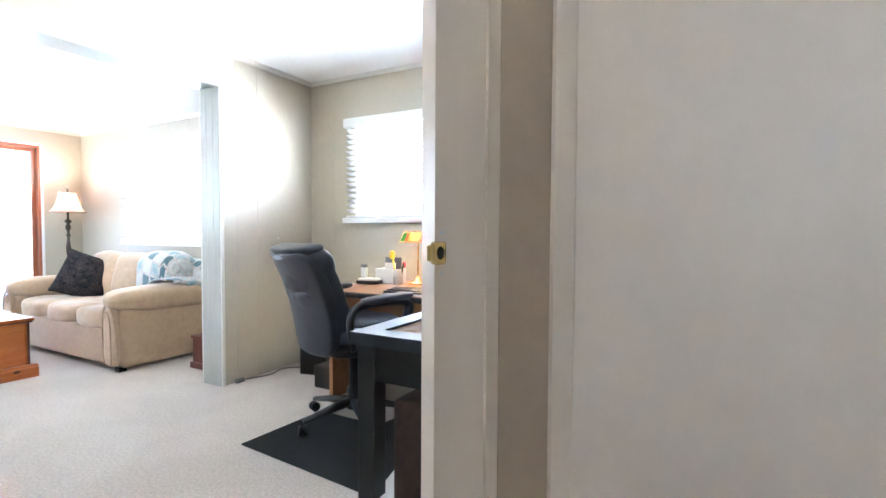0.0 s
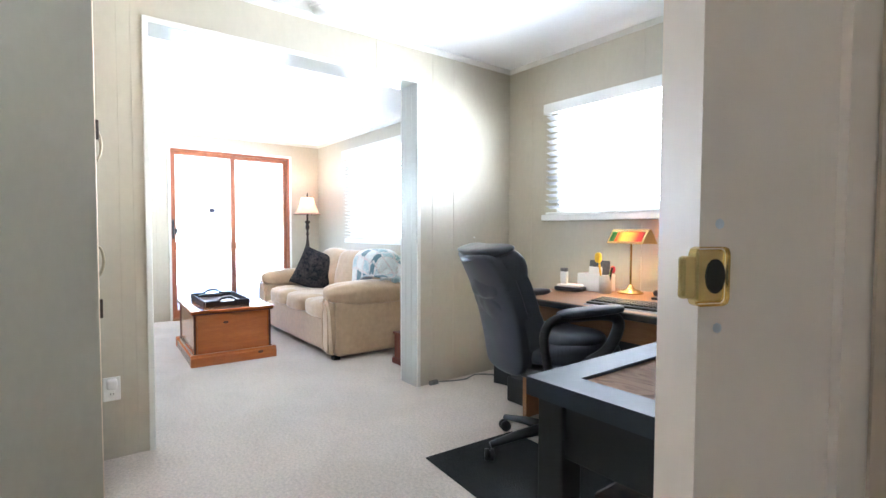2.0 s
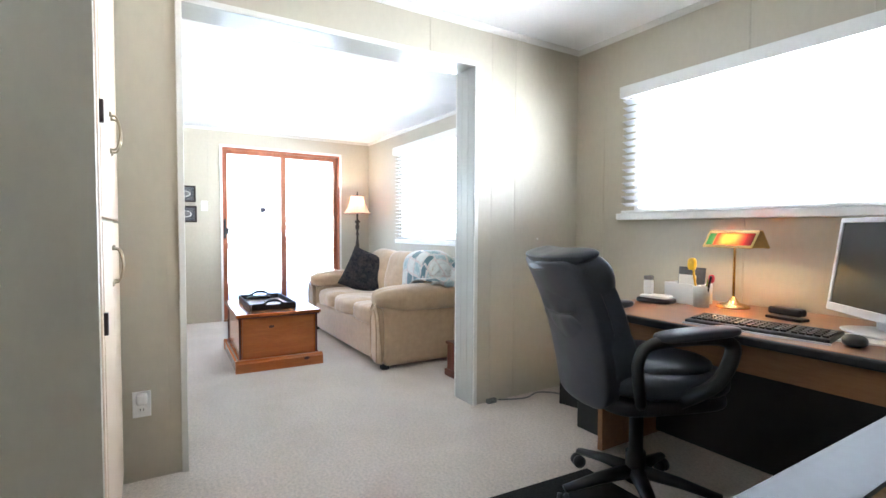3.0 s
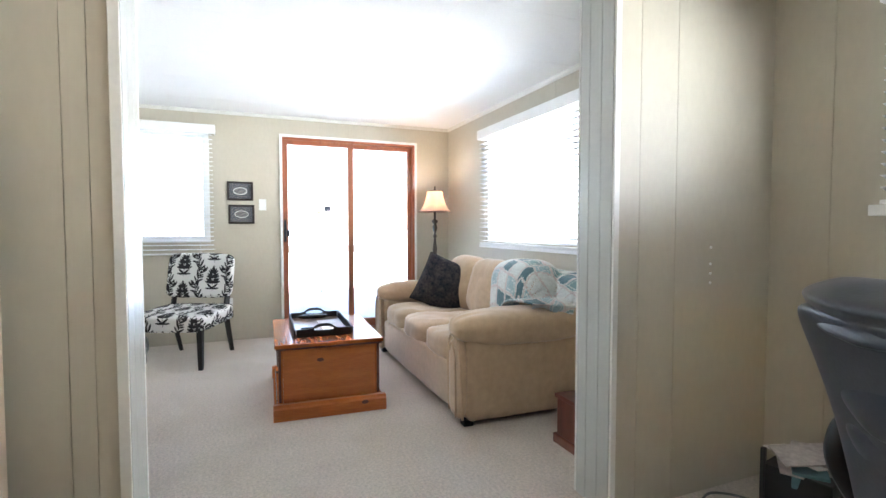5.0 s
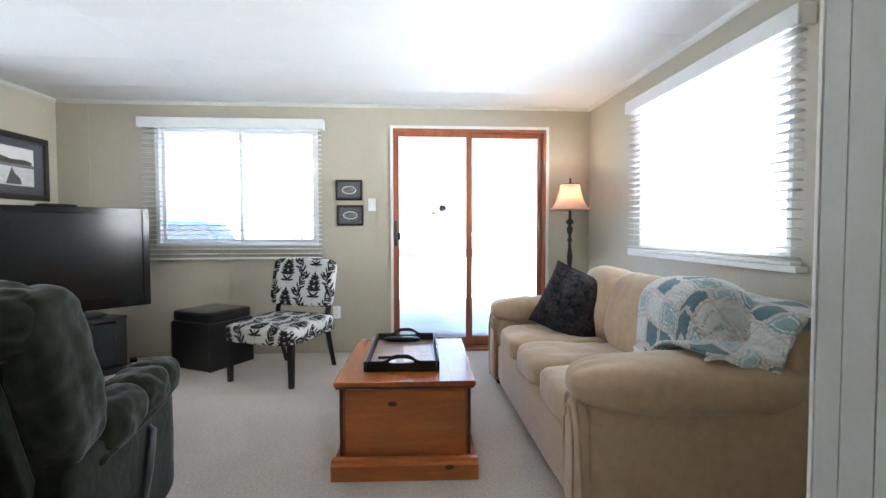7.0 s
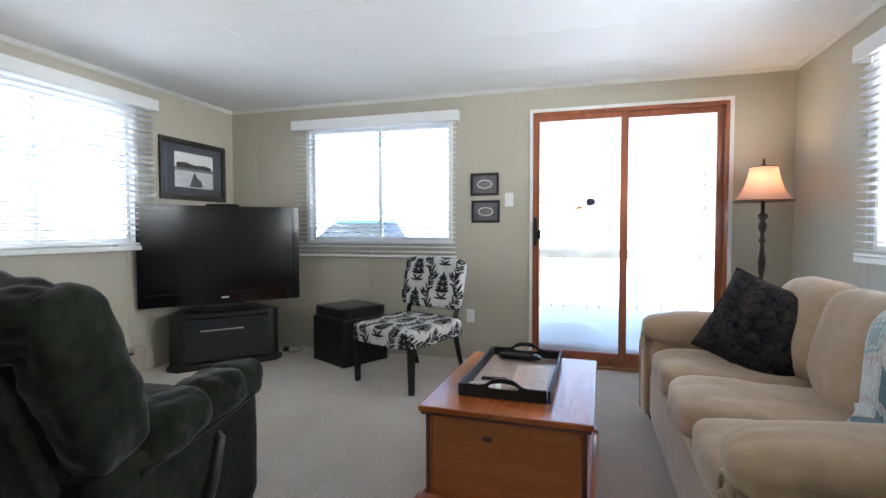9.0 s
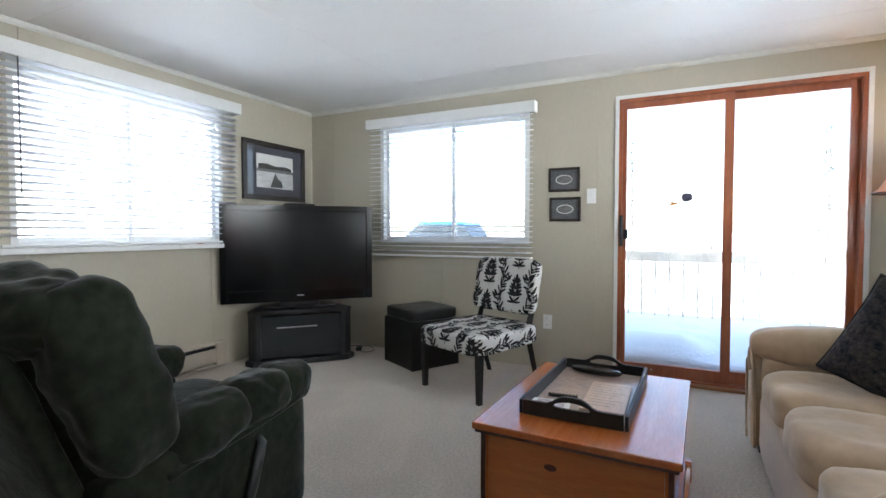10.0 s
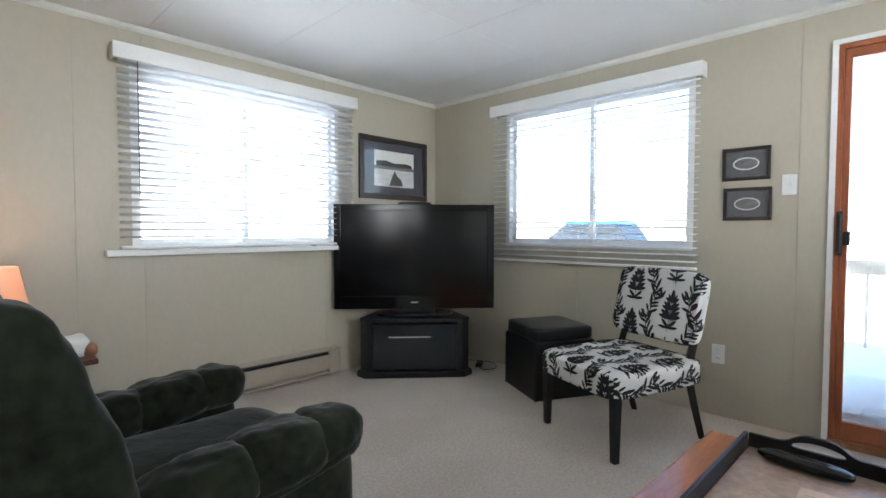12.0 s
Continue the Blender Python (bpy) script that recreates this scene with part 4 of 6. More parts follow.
slipper_chair()


def ottoman():
    t = thing("ottoman", "black leather cube ottoman with a padded lid", "ottoman", pose(-6.445, -0.045, 0, 0, 0, -28.4))
    part("body", box(-0.222, 0.222, -0.222, 0.222, 0.0, 0.385, 0.008, seg=2), BLACKLEATHER, t)
    part("lid", soft(0.226, 0.226, 0.046, 9, 14, pose(0, 0, 0.43), wrinkle=0.003), BLACKLEATHER, t, smooth=True)
    for x in (-0.222, 0.222):
        for y in (-0.222, 0.222):
            part("seam", tube([(x, y, 0.0), (x, y, 0.375)], 0.004, 6), BLACKLEATHER, t)


ottoman()


def television():
    a, b = Vector((-5.578, -1.405, 0)), Vector((-6.50, -0.575, 0))
    mid, w = (a + b) / 2, (a - b).length
    ang = math.degrees(math.atan2(a.y - b.y, a.x - b.x))
    m = pose(mid.x, mid.y, 0, 0, 0, ang + 180)
    t = thing("television", "large black flat television, switched off, on a corner stand", "television", m)
    h = w / 2
    # local -y looks into the room
    bz = bmesh.new()
    z0, z1, e = 0.505, 1.315, 0.052
    for q in ((-h, -h + e, z0, z1), (h - e, h, z0, z1), (-h + e, h - e, z1 - 0.048, z1), (-h + e, h - e, z0, z0 + 0.10)):
        box(q[0], q[1], -0.0, 0.05, q[2], q[3], 0.004, bz)
    part("bezel", bz, GLOSSBLACK, t)
    part("screen", box(-h + e, h - e, 0.012, 0.045, z0 + 0.1, z1 - 0.048), SCREEN, t)
    part("rear_shell", box(-h + 0.12, h - 0.12, 0.05, 0.11, z0 + 0.08, z1 - 0.1, 0.02), BLACKPLASTIC, t)
    part("badge", box(-0.028, 0.028, -0.0035, 0.0, z0 + 0.045, z0 + 0.056, 0.001), SILVER, t, "small silver badge")
    part("neck", box(-0.16, 0.16, 0.02, 0.07, 0.47, 0.51, 0.01), BLACKPLASTIC, t)
    part("foot", soft(0.30, 0.13, 0.014, 4, 8, pose(0, 0.06, 0.462)), GLOSSBLACK, t, smooth=True)
    part("top_speaker", soft(0.13, 0.035, 0.012, 3, 8, pose(0.0, 0.03, z1 + 0.008)), GLOSSBLACK, t, smooth=True)
    s = thing("television_stand", "charcoal corner television stand with a smoked glass door", "television stand", m)
    W2 = 0.42
    outline = [(-W2, -0.04), (-W2 + 0.06, -0.11), (W2 - 0.06, -0.11), (W2, -0.04), (W2 - 0.11, 0.29), (-W2 + 0.11, 0.29)]
    part("top", prism(outline, 0.415, 0.445, "z", 0.004), DARKGREYWOOD, s)
    part("plinth", prism([(x * 1.05, y * 1.04 - 0.02) for x, y in outline], 0.0, 0.045, "z", 0.006), DARKGREYWOOD, s)
    part("shelf", prism([(x * 0.95, y * 0.92) for x, y in outline], 0.235, 0.25, "z", 0.002), DARKGREYWOOD, s)
    part("back_panel", box(-W2 + 0.12, W2 - 0.12, 0.25, 0.265, 0.045, 0.415), DARKGREYWOOD, s)
    for q in (-1, 1):
        part("side_panel", prism([(q * (W2 - 0.015), -0.035), (q * (W2 - 0.03), -0.045), (q * (W2 - 0.13), 0.25), (q * (W2 - 0.115), 0.26)], 0.045, 0.415, "z", 0.002), DARKGREYWOOD, s)
        part("corner_post", prism([(q * (W2 - 0.005), -0.042), (q * (W2 - 0.06), -0.105), (q * (W2 - 0.10), -0.105), (q * (W2 - 0.10), -0.09), (q * (W2 - 0.03), -0.03)], 0.045, 0.415, "z", 0.003), DARKGREYWOOD, s)
    dr = part("glass_door", box(-W2 + 0.105, W2 - 0.105, -0.108, -0.102, 0.06, 0.40, 0.002), mat("smoked_glass", (0.018, 0.022, 0.026), 0.12, vary=0.1, bump=0), s, "smoked glass door")
    part("handle", tube([(-0.20, -0.125, 0.31), (0.12, -0.125, 0.31)], 0.005, 8), STEEL, dr)
    return m


television()


def recliner():
    t = thing("recliner", "dark green velour recliner armchair with pillowed arms and a side lever", "armchair", pose(-3.93, 0.285, 0, 0, 0, -84.3))
    # local -y is the front
    part("base", box(-0.31, 0.31, -0.38, 0.30, 0.06, 0.34, 0.03, seg=3), GREEN, t, smooth=True)
    part("seat", soft(0.27, 0.36, 0.12, 4, 18, pose(0, -0.08, 0.375, 2), wrinkle=0.010), GREEN, t, smooth=True)
    part("footrest", soft(0.27, 0.05, 0.16, 5, 12, pose(0, -0.39, 0.24), wrinkle=0.006), GREEN, t, smooth=True)
    for s in (-1, 1):
        part("side_panel", soft(0.056, 0.385, 0.225, 12, 14, pose(s * 0.328, 0.035, 0.275), wrinkle=0.003), GREEN, t, smooth=True)
        pad = bmesh.new()
        soft(0.088, 0.105, 0.078, 2.7, 18, pose(s * 0.328, -0.29, 0.533, 4), pad, 0.008, 14, 1.3 + s)
        soft(0.092, 0.145, 0.082, 2.8, 20, pose(s * 0.328, -0.13, 0.528, -3), pad, 0.009, 13, 5.3 + s)
        soft(0.094, 0.155, 0.082, 2.8, 20, pose(s * 0.328, 0.08, 0.512, -6), pad, 0.009, 12, 8.3 + s)
        ob = part("arm_pad", pad, GREEN, t, smooth=True)
        part("piping", tube(curve_pts([(s * 0.385, 0.25, 0.435), (s * 0.398, 0.0, 0.455), (s * 0.398, -0.22, 0.474), (s * 0.378, -0.36, 0.487), (s * 0.32, -0.385, 0.49)], 5), 0.010, 8), GREEN, ob, smooth=True)
    mb = pose(0, 0.378, 0.652, -20)
    bk = part("backrest", soft(0.325, 0.11, 0.33, 4, 22, mb, wrinkle=0.012, wscale=6), GREEN, t, smooth=True)
    part("head_pillow", soft(0.388, 0.122, 0.102, 3.0, 26, mb @ pose(0, -0.002, 0.265), wrinkle=0.016, wscale=11, seed=3), GREEN, bk, smooth=True)
    part("lumbar_pillow", soft(0.30, 0.10, 0.17, 3, 16, mb @ pose(0, -0.08, -0.05), wrinkle=0.012), GREEN, bk, smooth=True)
    for s in (-1, 1):
        part("wing", soft(0.075, 0.118, 0.26, 3.6, 24, mb @ pose(s * 0.338, -0.040, 0.070), wrinkle=0.011, wscale=9, seed=s), GREEN, bk, smooth=True)
    part("rear_panel", soft(0.31, 0.03, 0.29, 8, 12, mb @ pose(0, 0.115, -0.04), wrinkle=0.006), GREEN, bk, smooth=True)
    part("lever", tube([(-0.375, -0.095, 0.415), (-0.398, -0.095, 0.395), (-0.402, -0.045, 0.27), (-0.398, -0.005, 0.17)], [0.014, 0.02, 0.022, 0.018], 8, flat=0.5), BLACKPLASTIC, t, "black plastic recline lever", smooth=True)
    for x in (-0.3, 0.3):
        for y in (-0.36, 0.30):
            part("foot", box(x - 0.03, x + 0.03, y - 0.03, y + 0.03, 0, 0.07, 0.004), BLACKPLASTIC, t)
    return t


recliner()


def cushion():
    t = thing("throw_pillow", "dark navy patterned throw pillow leaning on the sofa back", "pillow", pose(-5.31, 2.70, 0.645, -20, 22, 58))
    cloth = mat("dark_woven_cloth", (0.034, 0.028, 0.026), 0.8, vary=0.9, scale=20, grain=55, bump=0.9, depth=0.008, dark=(0.004, 0.006, 0.014), spec=0.15)
    bm = bmesh.new()
    n, h = 26, 0.222
    for s in (-1, 1):
        g = []
        for i in range(n + 1):
            row = []
            for j in range(n + 1):
                u, v = 2 * i / n - 1, 2 * j / n - 1
                puff = 0.085 * (max(0, 1 - u ** 4) * max(0, 1 - v ** 4)) ** 0.55
                k = 1 - 0.05 * (1 - abs(u) ** 3) * abs(v) ** 3 - 0.05 * (1 - abs(v) ** 3) * abs(u) ** 3
                w = 0.010 * noise.noise(Vector((u * 3, v * 3, s * 5)))
                row.append(bm.verts.new((u * h * k, s * (puff + w * (1 if puff > 0.01 else 0)), v * h * k)))
            g.append(row)
        for i in range(n):
            for j in range(n):
                bm.faces.new((g[i][j], g[i + 1][j], g[i + 1][j + 1], g[i][j + 1]))
    bmesh.ops.remove_doubles(bm, verts=bm.verts, dist=0.0015)
    part("cover", bm, cloth, t, smooth=True)
    edge = []
    for k in range(81):
        q, f = divmod(k / 20 % 4, 1)
        u, v = ((2 * f - 1, -1), (1, 2 * f - 1), (1 - 2 * f, 1), (-1, 1 - 2 * f))[int(q)]
        g_ = 1 - 0.05 * (1 - abs(u) ** 3) * abs(v) ** 3 - 0.05 * (1 - abs(v) ** 3) * abs(u) ** 3
        edge.append((u * h * g_, 0, v * h * g_))
    part("edging", tube(edge, 0.0045, 6), cloth, t)


cushion()


def blanket():
    """A crocheted patchwork blanket, draped over the back and the arm of the sofa."""
    t = thing("crochet_blanket", "pale blue, teal and white crocheted blanket over the sofa arm", "blanket", pose(0, 0, 0))
    mats = [mat("yarn_" + n_, c, 0.95, vary=0.15, scale=60, grain=220, bump=0.8, depth=0.004, sheen=0.3) for n_, c in
            (("pale_blue", (0.36, 0.49, 0.52)), ("teal", (0.12, 0.205, 0.24)), ("white", (0.66, 0.68, 0.66)), ("seafoam", (0.24, 0.36, 0.37)), ("pink_white", (0.60, 0.52, 0.50)))]
    me = bpy.data.meshes.new("blanket")

    def top(x, y):
        """The height of the sofa's upholstery under the blanket."""
        best = 0.0
        for cx, cy, cz, hx, hy, hz, p in ((-4.35, 2.925, 0.645, 0.275, 0.20, 0.255, 3.2), (-4.845, 2.925, 0.645, 0.275, 0.20, 0.255, 3.2),
                                          (-4.005, 2.69, 0.55, 0.155, 0.50, 0.128, 2.8), (-4.6, 3.13, 0.42, 0.80, 0.14, 0.40, 7.0), (-4.35, 2.575, 0.375, 0.26, 0.34, 0.10, 4.5)):
            k = 1 - (abs(x - cx) / hx) ** p - (abs(y - cy) / hy) ** p
            if k > 0:
                best = max(best, cz + hz * k ** (1 / p))
        return best

    nx, ny = 112, 104
    verts, faces, idx = [], [], []
    us, vs = np.linspace(0, 1, nx + 1), np.linspace(0, 1, ny + 1)
    X = np.zeros((nx + 1, ny + 1))
    Y, H = X.copy(), X.copy()
    for i, u in enumerate(us):
        for j, v in enumerate(vs):
            X[i, j] = -4.47 + 0.545 * u - 0.05 * v * (1 - u)
            Y[i, j] = 3.20 - 0.60 * v * (0.80 + 0.20 * math.sin(u * 3.1)) + 0.015 * math.sin(u * 11)
            H[i, j] = top(X[i, j], Y[i, j])
    base = H.copy()
    for _ in range(9):
        P = np.pad(H, 1, mode="edge")
        H = np.maximum(base, (P[:-2, 1:-1] + P[2:, 1:-1] + P[1:-1, :-2] + P[1:-1, 2:]) / 4)
    for i in range(nx + 1):
        run = np.concatenate([[0.0], np.cumsum(np.hypot(np.diff(Y[i]), np.diff(H[i])))])
        even = np.linspace(0, run[-1], ny + 1)
        X[i], Y[i], H[i] = (np.interp(even, run, q[i].copy()) for q in (X, Y, H))
    for i, u in enumerate(us):
        for j, v in enumerate(vs):
            x, y, h = X[i, j], Y[i, j], H[i, j]
            h += 0.014 + 0.010 * noise.noise(Vector((x * 7, y * 7, 1))) + 0.0015 * math.sin(u * 176) * math.sin(v * 163)
            verts.append((x, y, max(h, 0.56)))
    # the part that hangs down outside the arm
    hang = 22
    for k in range(1, hang + 1):
        for j, v in enumerate(vs):
            d = k / hang
            x0, y0, z0 = verts[nx * (ny + 1) + j]
            drop = (0.03 + 0.05 * math.sin(min(1.0, v * 1.15) * 3.14) ** 0.8 if v < 0.87 else 0.03) * d
            verts.append((x0 + 0.035 * math.sin(min(1, d * 2.5) * 1.57) + 0.010 * math.sin(v * 26) * d, y0 + 0.01 * math.sin(d * 5), z0 - drop))
    nx += hang
    w = ny + 1
    P3 = np.array(verts).reshape(nx + 1, w, 3)
    su, sv = np.zeros((nx + 1, w)), np.zeros((nx + 1, w))
    su[1:] = np.cumsum(np.linalg.norm(P3[1:] - P3[:-1], axis=2), axis=0)
    sv[:, 1:] = np.cumsum(np.linalg.norm(P3[:, 1:] - P3[:, :-1], axis=2), axis=1)
    for _ in range(60):
        for q in (su, sv):
            e = np.pad(q, 1, mode="edge")
            q[:, 1:-1] = ((e[:-2, 1:-1] + e[2:, 1:-1] + e[1:-1, :-2] + e[1:-1, 2:]) / 4)[:, 1:-1]
    for i in range(nx):
        for j in range(ny):
            fu, fv = float(su[i, j]) / 0.125, float(sv[i, j]) / 0.125
            pi, pj = int(fu), int(fv)
            ru, rv = int((fu - pi) * 20), int((fv - pj) * 20)
            kind = (0, 1, 2, 3, 2, 0, 2, 1)[(pi * 3 + pj * 2 + (pi * pj) % 3) % 8]
            rim = min(ru, 19 - ru, rv, 19 - rv)
            c = 4 if rim == 0 else 2 if rim == 1 or (kind != 1 and rim == 4) else kind
            # openwork: holes between the stitches
            if (kind == 2 and rim > 2 and i % 3 == 1 and j % 2 == 0) or (rim == 1 and (i + j) % 4 == 0) or (kind == 0 and rim in (3, 6) and (i + j) % 4 == 0):
                continue
            faces.append((i * w + j, (i + 1) * w + j, (i + 1) * w + j + 1, i * w + j + 1))
            idx.append(c)
    me.from_pydata(verts, [], faces)
    for m_ in mats:
        me.materials.append(m_)
    for p, c in zip(me.polygons, idx):
        p.material_index, p.use_smooth = c, True
    ob = new("blanket_cloth", me)
    ob.parent = t
    so = ob.modifiers.new("thickness", "SOLIDIFY")
    so.thickness, so.offset = 0.012, 1


blanket()

# wooden crate between the sofa and the partition
crate = thing("storage_box", "dark cherry wooden box on the carpet between sofa and partition", "box", pose(-3.46, 2.86, 0))
part("body", box(-0.11, 0.13, -0.22, 0.30, 0.01, 0.24, 0.006), CHERRY, crate)
part("base_moulding", box(-0.125, 0.145, -0.235, 0.315, 0.0, 0.05, 0.006), CHERRY, crate)
part("lid", box(-0.12, 0.14, -0.23, 0.31, 0.24, 0.262, 0.005), CHERRY, crate)


# ---- pictures, switches, sockets ----
def framed(label, m, w, h, border, depth, frame_mat, mount, inner, oval):
    t = thing("picture_frame", label, "framed picture", m, "pictures on the living room walls")
    for q in ((-w, w, h - border, h), (-w, w, -h, -h + border), (-w, -w + border, -h + border, h - border), (w - border, w, -h + border, h - border)):
        part("frame_bar", box(q[0], q[1], -depth, -0.001, q[2], q[3], 0.004), frame_mat, t)
    part("mount", box(-w + border, w - border, -0.008, -0.004, -h + border, h - border), mount, t)
    if oval:
        ring = [(0.062 * math.cos(a), -0.0085, 0.033 * math.sin(a)) for a in [k * math.pi / 16 for k in range(33)]]
        part("oval_border", tube(ring, 0.004, 6), PAPER, t)
        bm = bmesh.new()
        vs = [bm.verts.new((0.06 * math.cos(k * math.pi / 16), -0.0086, 0.031 * math.sin(k * math.pi / 16))) for k in range(32)]
        bm.faces.new(vs)
        part("picture", bm, inner, t)
    pn = part("glazing", box(-w + border, w - border, -0.0125, -0.0105, -h + border, h - border), PANE, t)
    pn.visible_shadow = False
    return t


DARKFRAME = mat("dark_frame", (0.03, 0.022, 0.018), 0.35, vary=0.2, bump=0.05)
BLUEMOUNT = mat("slate_mount", (0.055, 0.06, 0.085), 0.7, vary=0.1)
framed("small dark frame with an oval drawing, the upper one", pose(XW, 1.077, 1.498, 0, 0, 90), 0.121, 0.094, 0.02, 0.018, DARKFRAME, DIMGREY, GREY, True)
framed("small dark frame with an oval drawing, the lower one", pose(XW, 1.086, 1.268, 0, 0, 90), 0.121, 0.094, 0.02, 0.018, DARKFRAME, DIMGREY, GREY, True)
big = framed("large slate-framed lake photograph with a dark mount", pose(-6.222, YS, 1.637, 0, 0, 180), 0.375, 0.26, 0.045, 0.025, DARKFRAME, BLUEMOUNT, GREY, False)
part("picture_sky", box(-0.22, 0.22, -0.0095, -0.0085, 0.02, 0.15), mat("photo_sky", (0.80, 0.79, 0.76), 0.6, vary=0.1, scale=8), big)
part("picture_water", box(-0.22, 0.22, -0.0095, -0.0085, -0.15, -0.005), mat("photo_water", (0.62, 0.62, 0.62), 0.6, vary=0.25, scale=8, stretch=(1, 1, 6)), big)
part("picture_shore", box(-0.22, 0.22, -0.0098, -0.0085, -0.005, 0.02), GREY, big)
bmt = prism([(-0.20, 0.02), (0.2, 0.02), (0.2, 0.045), (0.12, 0.06), (0.0, 0.05), (-0.1, 0.07), (-0.2, 0.06)], -0.0097, -0.0085, "y")
part("picture_trees", bmt, mat("photo_dark", (0.03, 0.03, 0.03), 0.6), big)
part("picture_rock", prism([(-0.06, -0.14), (0.09, -0.14), (0.08, -0.09), (0.03, -0.06), (0.0, -0.01), (-0.03, -0.07)], -0.0100, -0.0088, "y"), mat("photo_rock", (0.07, 0.07, 0.075), 0.6), big)


def plate(name, m, socket=True, label="white wall socket"):
    t = thing(name, label, "socket" if socket else "light switch", m)
    part("cover_plate", box(-0.035, 0.035, -0.007, -0.001, -0.057, 0.057, 0.003), WHITE, t)
    if socket:
        for z in (-0.025, 0.025):
            f = part("receptacle", lathe([(0.0, 0), (0.017, 0), (0.017, 0.003), (0.0, 0.004)], 16), WHITE, t)
            f.matrix_local = pose(0, -0.0065, z, 90, 0, 0)
            for x in (-0.006, 0.006):
                part("slot", box(x - 0.0012, x + 0.0012, -0.0115, -0.0105, z - 0.002, z + 0.007), GLOSSBLACK, t)
    else:
        part("toggle", box(-0.005, 0.005, -0.018, -0.007, -0.004, 0.012, 0.002), WHITE, t)
    return t


plate("wall_socket", pose(XW, 0.955, 0.375, 0, 0, 90), True, "white double wall socket under the pictures")
plate("light_switch", pose(XW, 1.285, 1.365, 0, 0, 90), False, "white light switch plate beside the sliding door")
so = plate("wall_socket", pose(XP, 0.675, 0.34, 0, 0, 90), True, "cream wall socket with a white plug on the partition")
part("plug", soft(0.022, 0.022, 0.024, 4, 6, pose(0, -0.03, 0.03)), WHITE, so, smooth=True)
for z in (1.05, 0.98, 0.94, 0.90):
    nl = thing("wall_nail", "small bright nail in the partition wall", "nail", pose(XP, 2.96, z - 0.003, 0, 90, 0), "nails in the partition wall")
    part("nail_head", lathe([(0.0, 0.0), (0.006, 0.0), (0.006, 0.003), (0.0, 0.005)], 10), WHITE, nl)

# cord and adapter on the carpet by the television
ad = thing("power_adapter", "black power adapter with a loose cord on the carpet", "power adapter", pose(-6.55, -0.76, 0, 0, 0, 30))
part("brick", box(-0.05, 0.05, -0.025, 0.025, 0, 0.03, 0.005), BLACKPLASTIC, ad)
part("cord", tube(curve_pts([(0.05, 0, 0.012), (0.12, 0.06, 0.006), (0.05, 0.14, 0.006), (-0.1, 0.1, 0.006), (-0.14, -0.02, 0.006), (-0.08, -0.12, 0.02)], 6), 0.003, 6), BLACKPLASTIC, ad)


def heater():
    met = mat("taupe_heater_paint", (0.42, 0.36, 0.29), 0.4, vary=0.05, bump=0.03)
    t = thing("baseboard_heater", "taupe electric baseboard heater along the south wall", "baseboard heater", pose(0, YS + 0.001, 0))
    x0, x1 = -5.63, -3.9
    part("back_plate", box(x0, x1, 0.0, 0.008, 0.02, 0.215, 0.002), met, t)
    part("cover", box(x0, x1, 0.05, 0.056, 0.055, 0.165, 0.003), met, t)
    part("top_lip", prism([(0.008, 0.215), (0.05, 0.20), (0.052, 0.193), (0.008, 0.207)], x0, x1, "x", 0.0), met, t)
    part("lower_lip", box(x0, x1, 0.008, 0.056, 0.02, 0.03, 0.002), met, t)
    part("dark_core", box(x0 + 0.02, x1 - 0.02, 0.01, 0.045, 0.06, 0.18), BLACKPLASTIC, t)
    for x in (x0, x1 - 0.10):
        part("end_cap", box(x - 0.001, x + 0.10, 0.008, 0.06, 0.02, 0.211, 0.004), met, t)


heater()

# side table, lamp and toy behind the armchair
st = thing("side_table", "small dark wooden side table in the corner behind the armchair", "side table", pose(-3.75, -1.14, -0.07))
part("tabletop", box(-0.24, 0.24, -0.22, 0.22, 0.56, 0.585, 0.005), CHERRY, st)
for x in (-0.17, 0.17):
    for y in (-0.17, 0.17):
        part("leg", box(x - 0.018, x + 0.018, y - 0.018, y + 0.018, 0.07, 0.56, 0.003), CHERRY, st)
tl = thing("table_lamp", "lit table lamp with a cream shade on the side table", "table lamp", pose(-3.64, -1.13, 0.516))
part("lamp_base", lathe([(0.0, 0.0), (0.06, 0.0), (0.06, 0.012), (0.02, 0.03), (0.035, 0.09), (0.02, 0.15), (0.008, 0.17), (0.008, 0.31)], 20), BRASS, tl, smooth=True)
part("shade", lathe([(0.135, 0.22), (0.095, 0.43), (0.093, 0.43), (0.133, 0.22)], 30), SHADE, tl, smooth=True)
part("bulb", lathe([(0.0, 0.31), (0.02, 0.32), (0.028, 0.34), (0.02, 0.37), (0.0, 0.38)], 14), BULB, tl, smooth=True)
wl2 = bpy.data.lights.new("table_lamp_light", "POINT")
wl2.energy, wl2.color, wl2.shadow_soft_size = 0.35, (1.0, 0.70, 0.48), 0.03
new("table_lamp_light", wl2).location = (-3.64, -1.13, 0.92)
fc = thing("folded_cloth", "folded off-white cloth on the side table", "cloth", pose(-3.90, -1.05, 0.516))
part("folds", soft(0.07, 0.09, 0.05, 3.5, 12, pose(0, 0, 0.05), wrinkle=0.01, wscale=14), PAPER, fc, smooth=True)
wk = thing("wooden_ball", "polished brown wooden ball on the side table", "ornament", pose(-3.97, -0.985, 0.516))
part("ball", soft(0.03, 0.03, 0.035, 2.2, 10, pose(0, 0, 0.034)), OAK, wk, smooth=True)


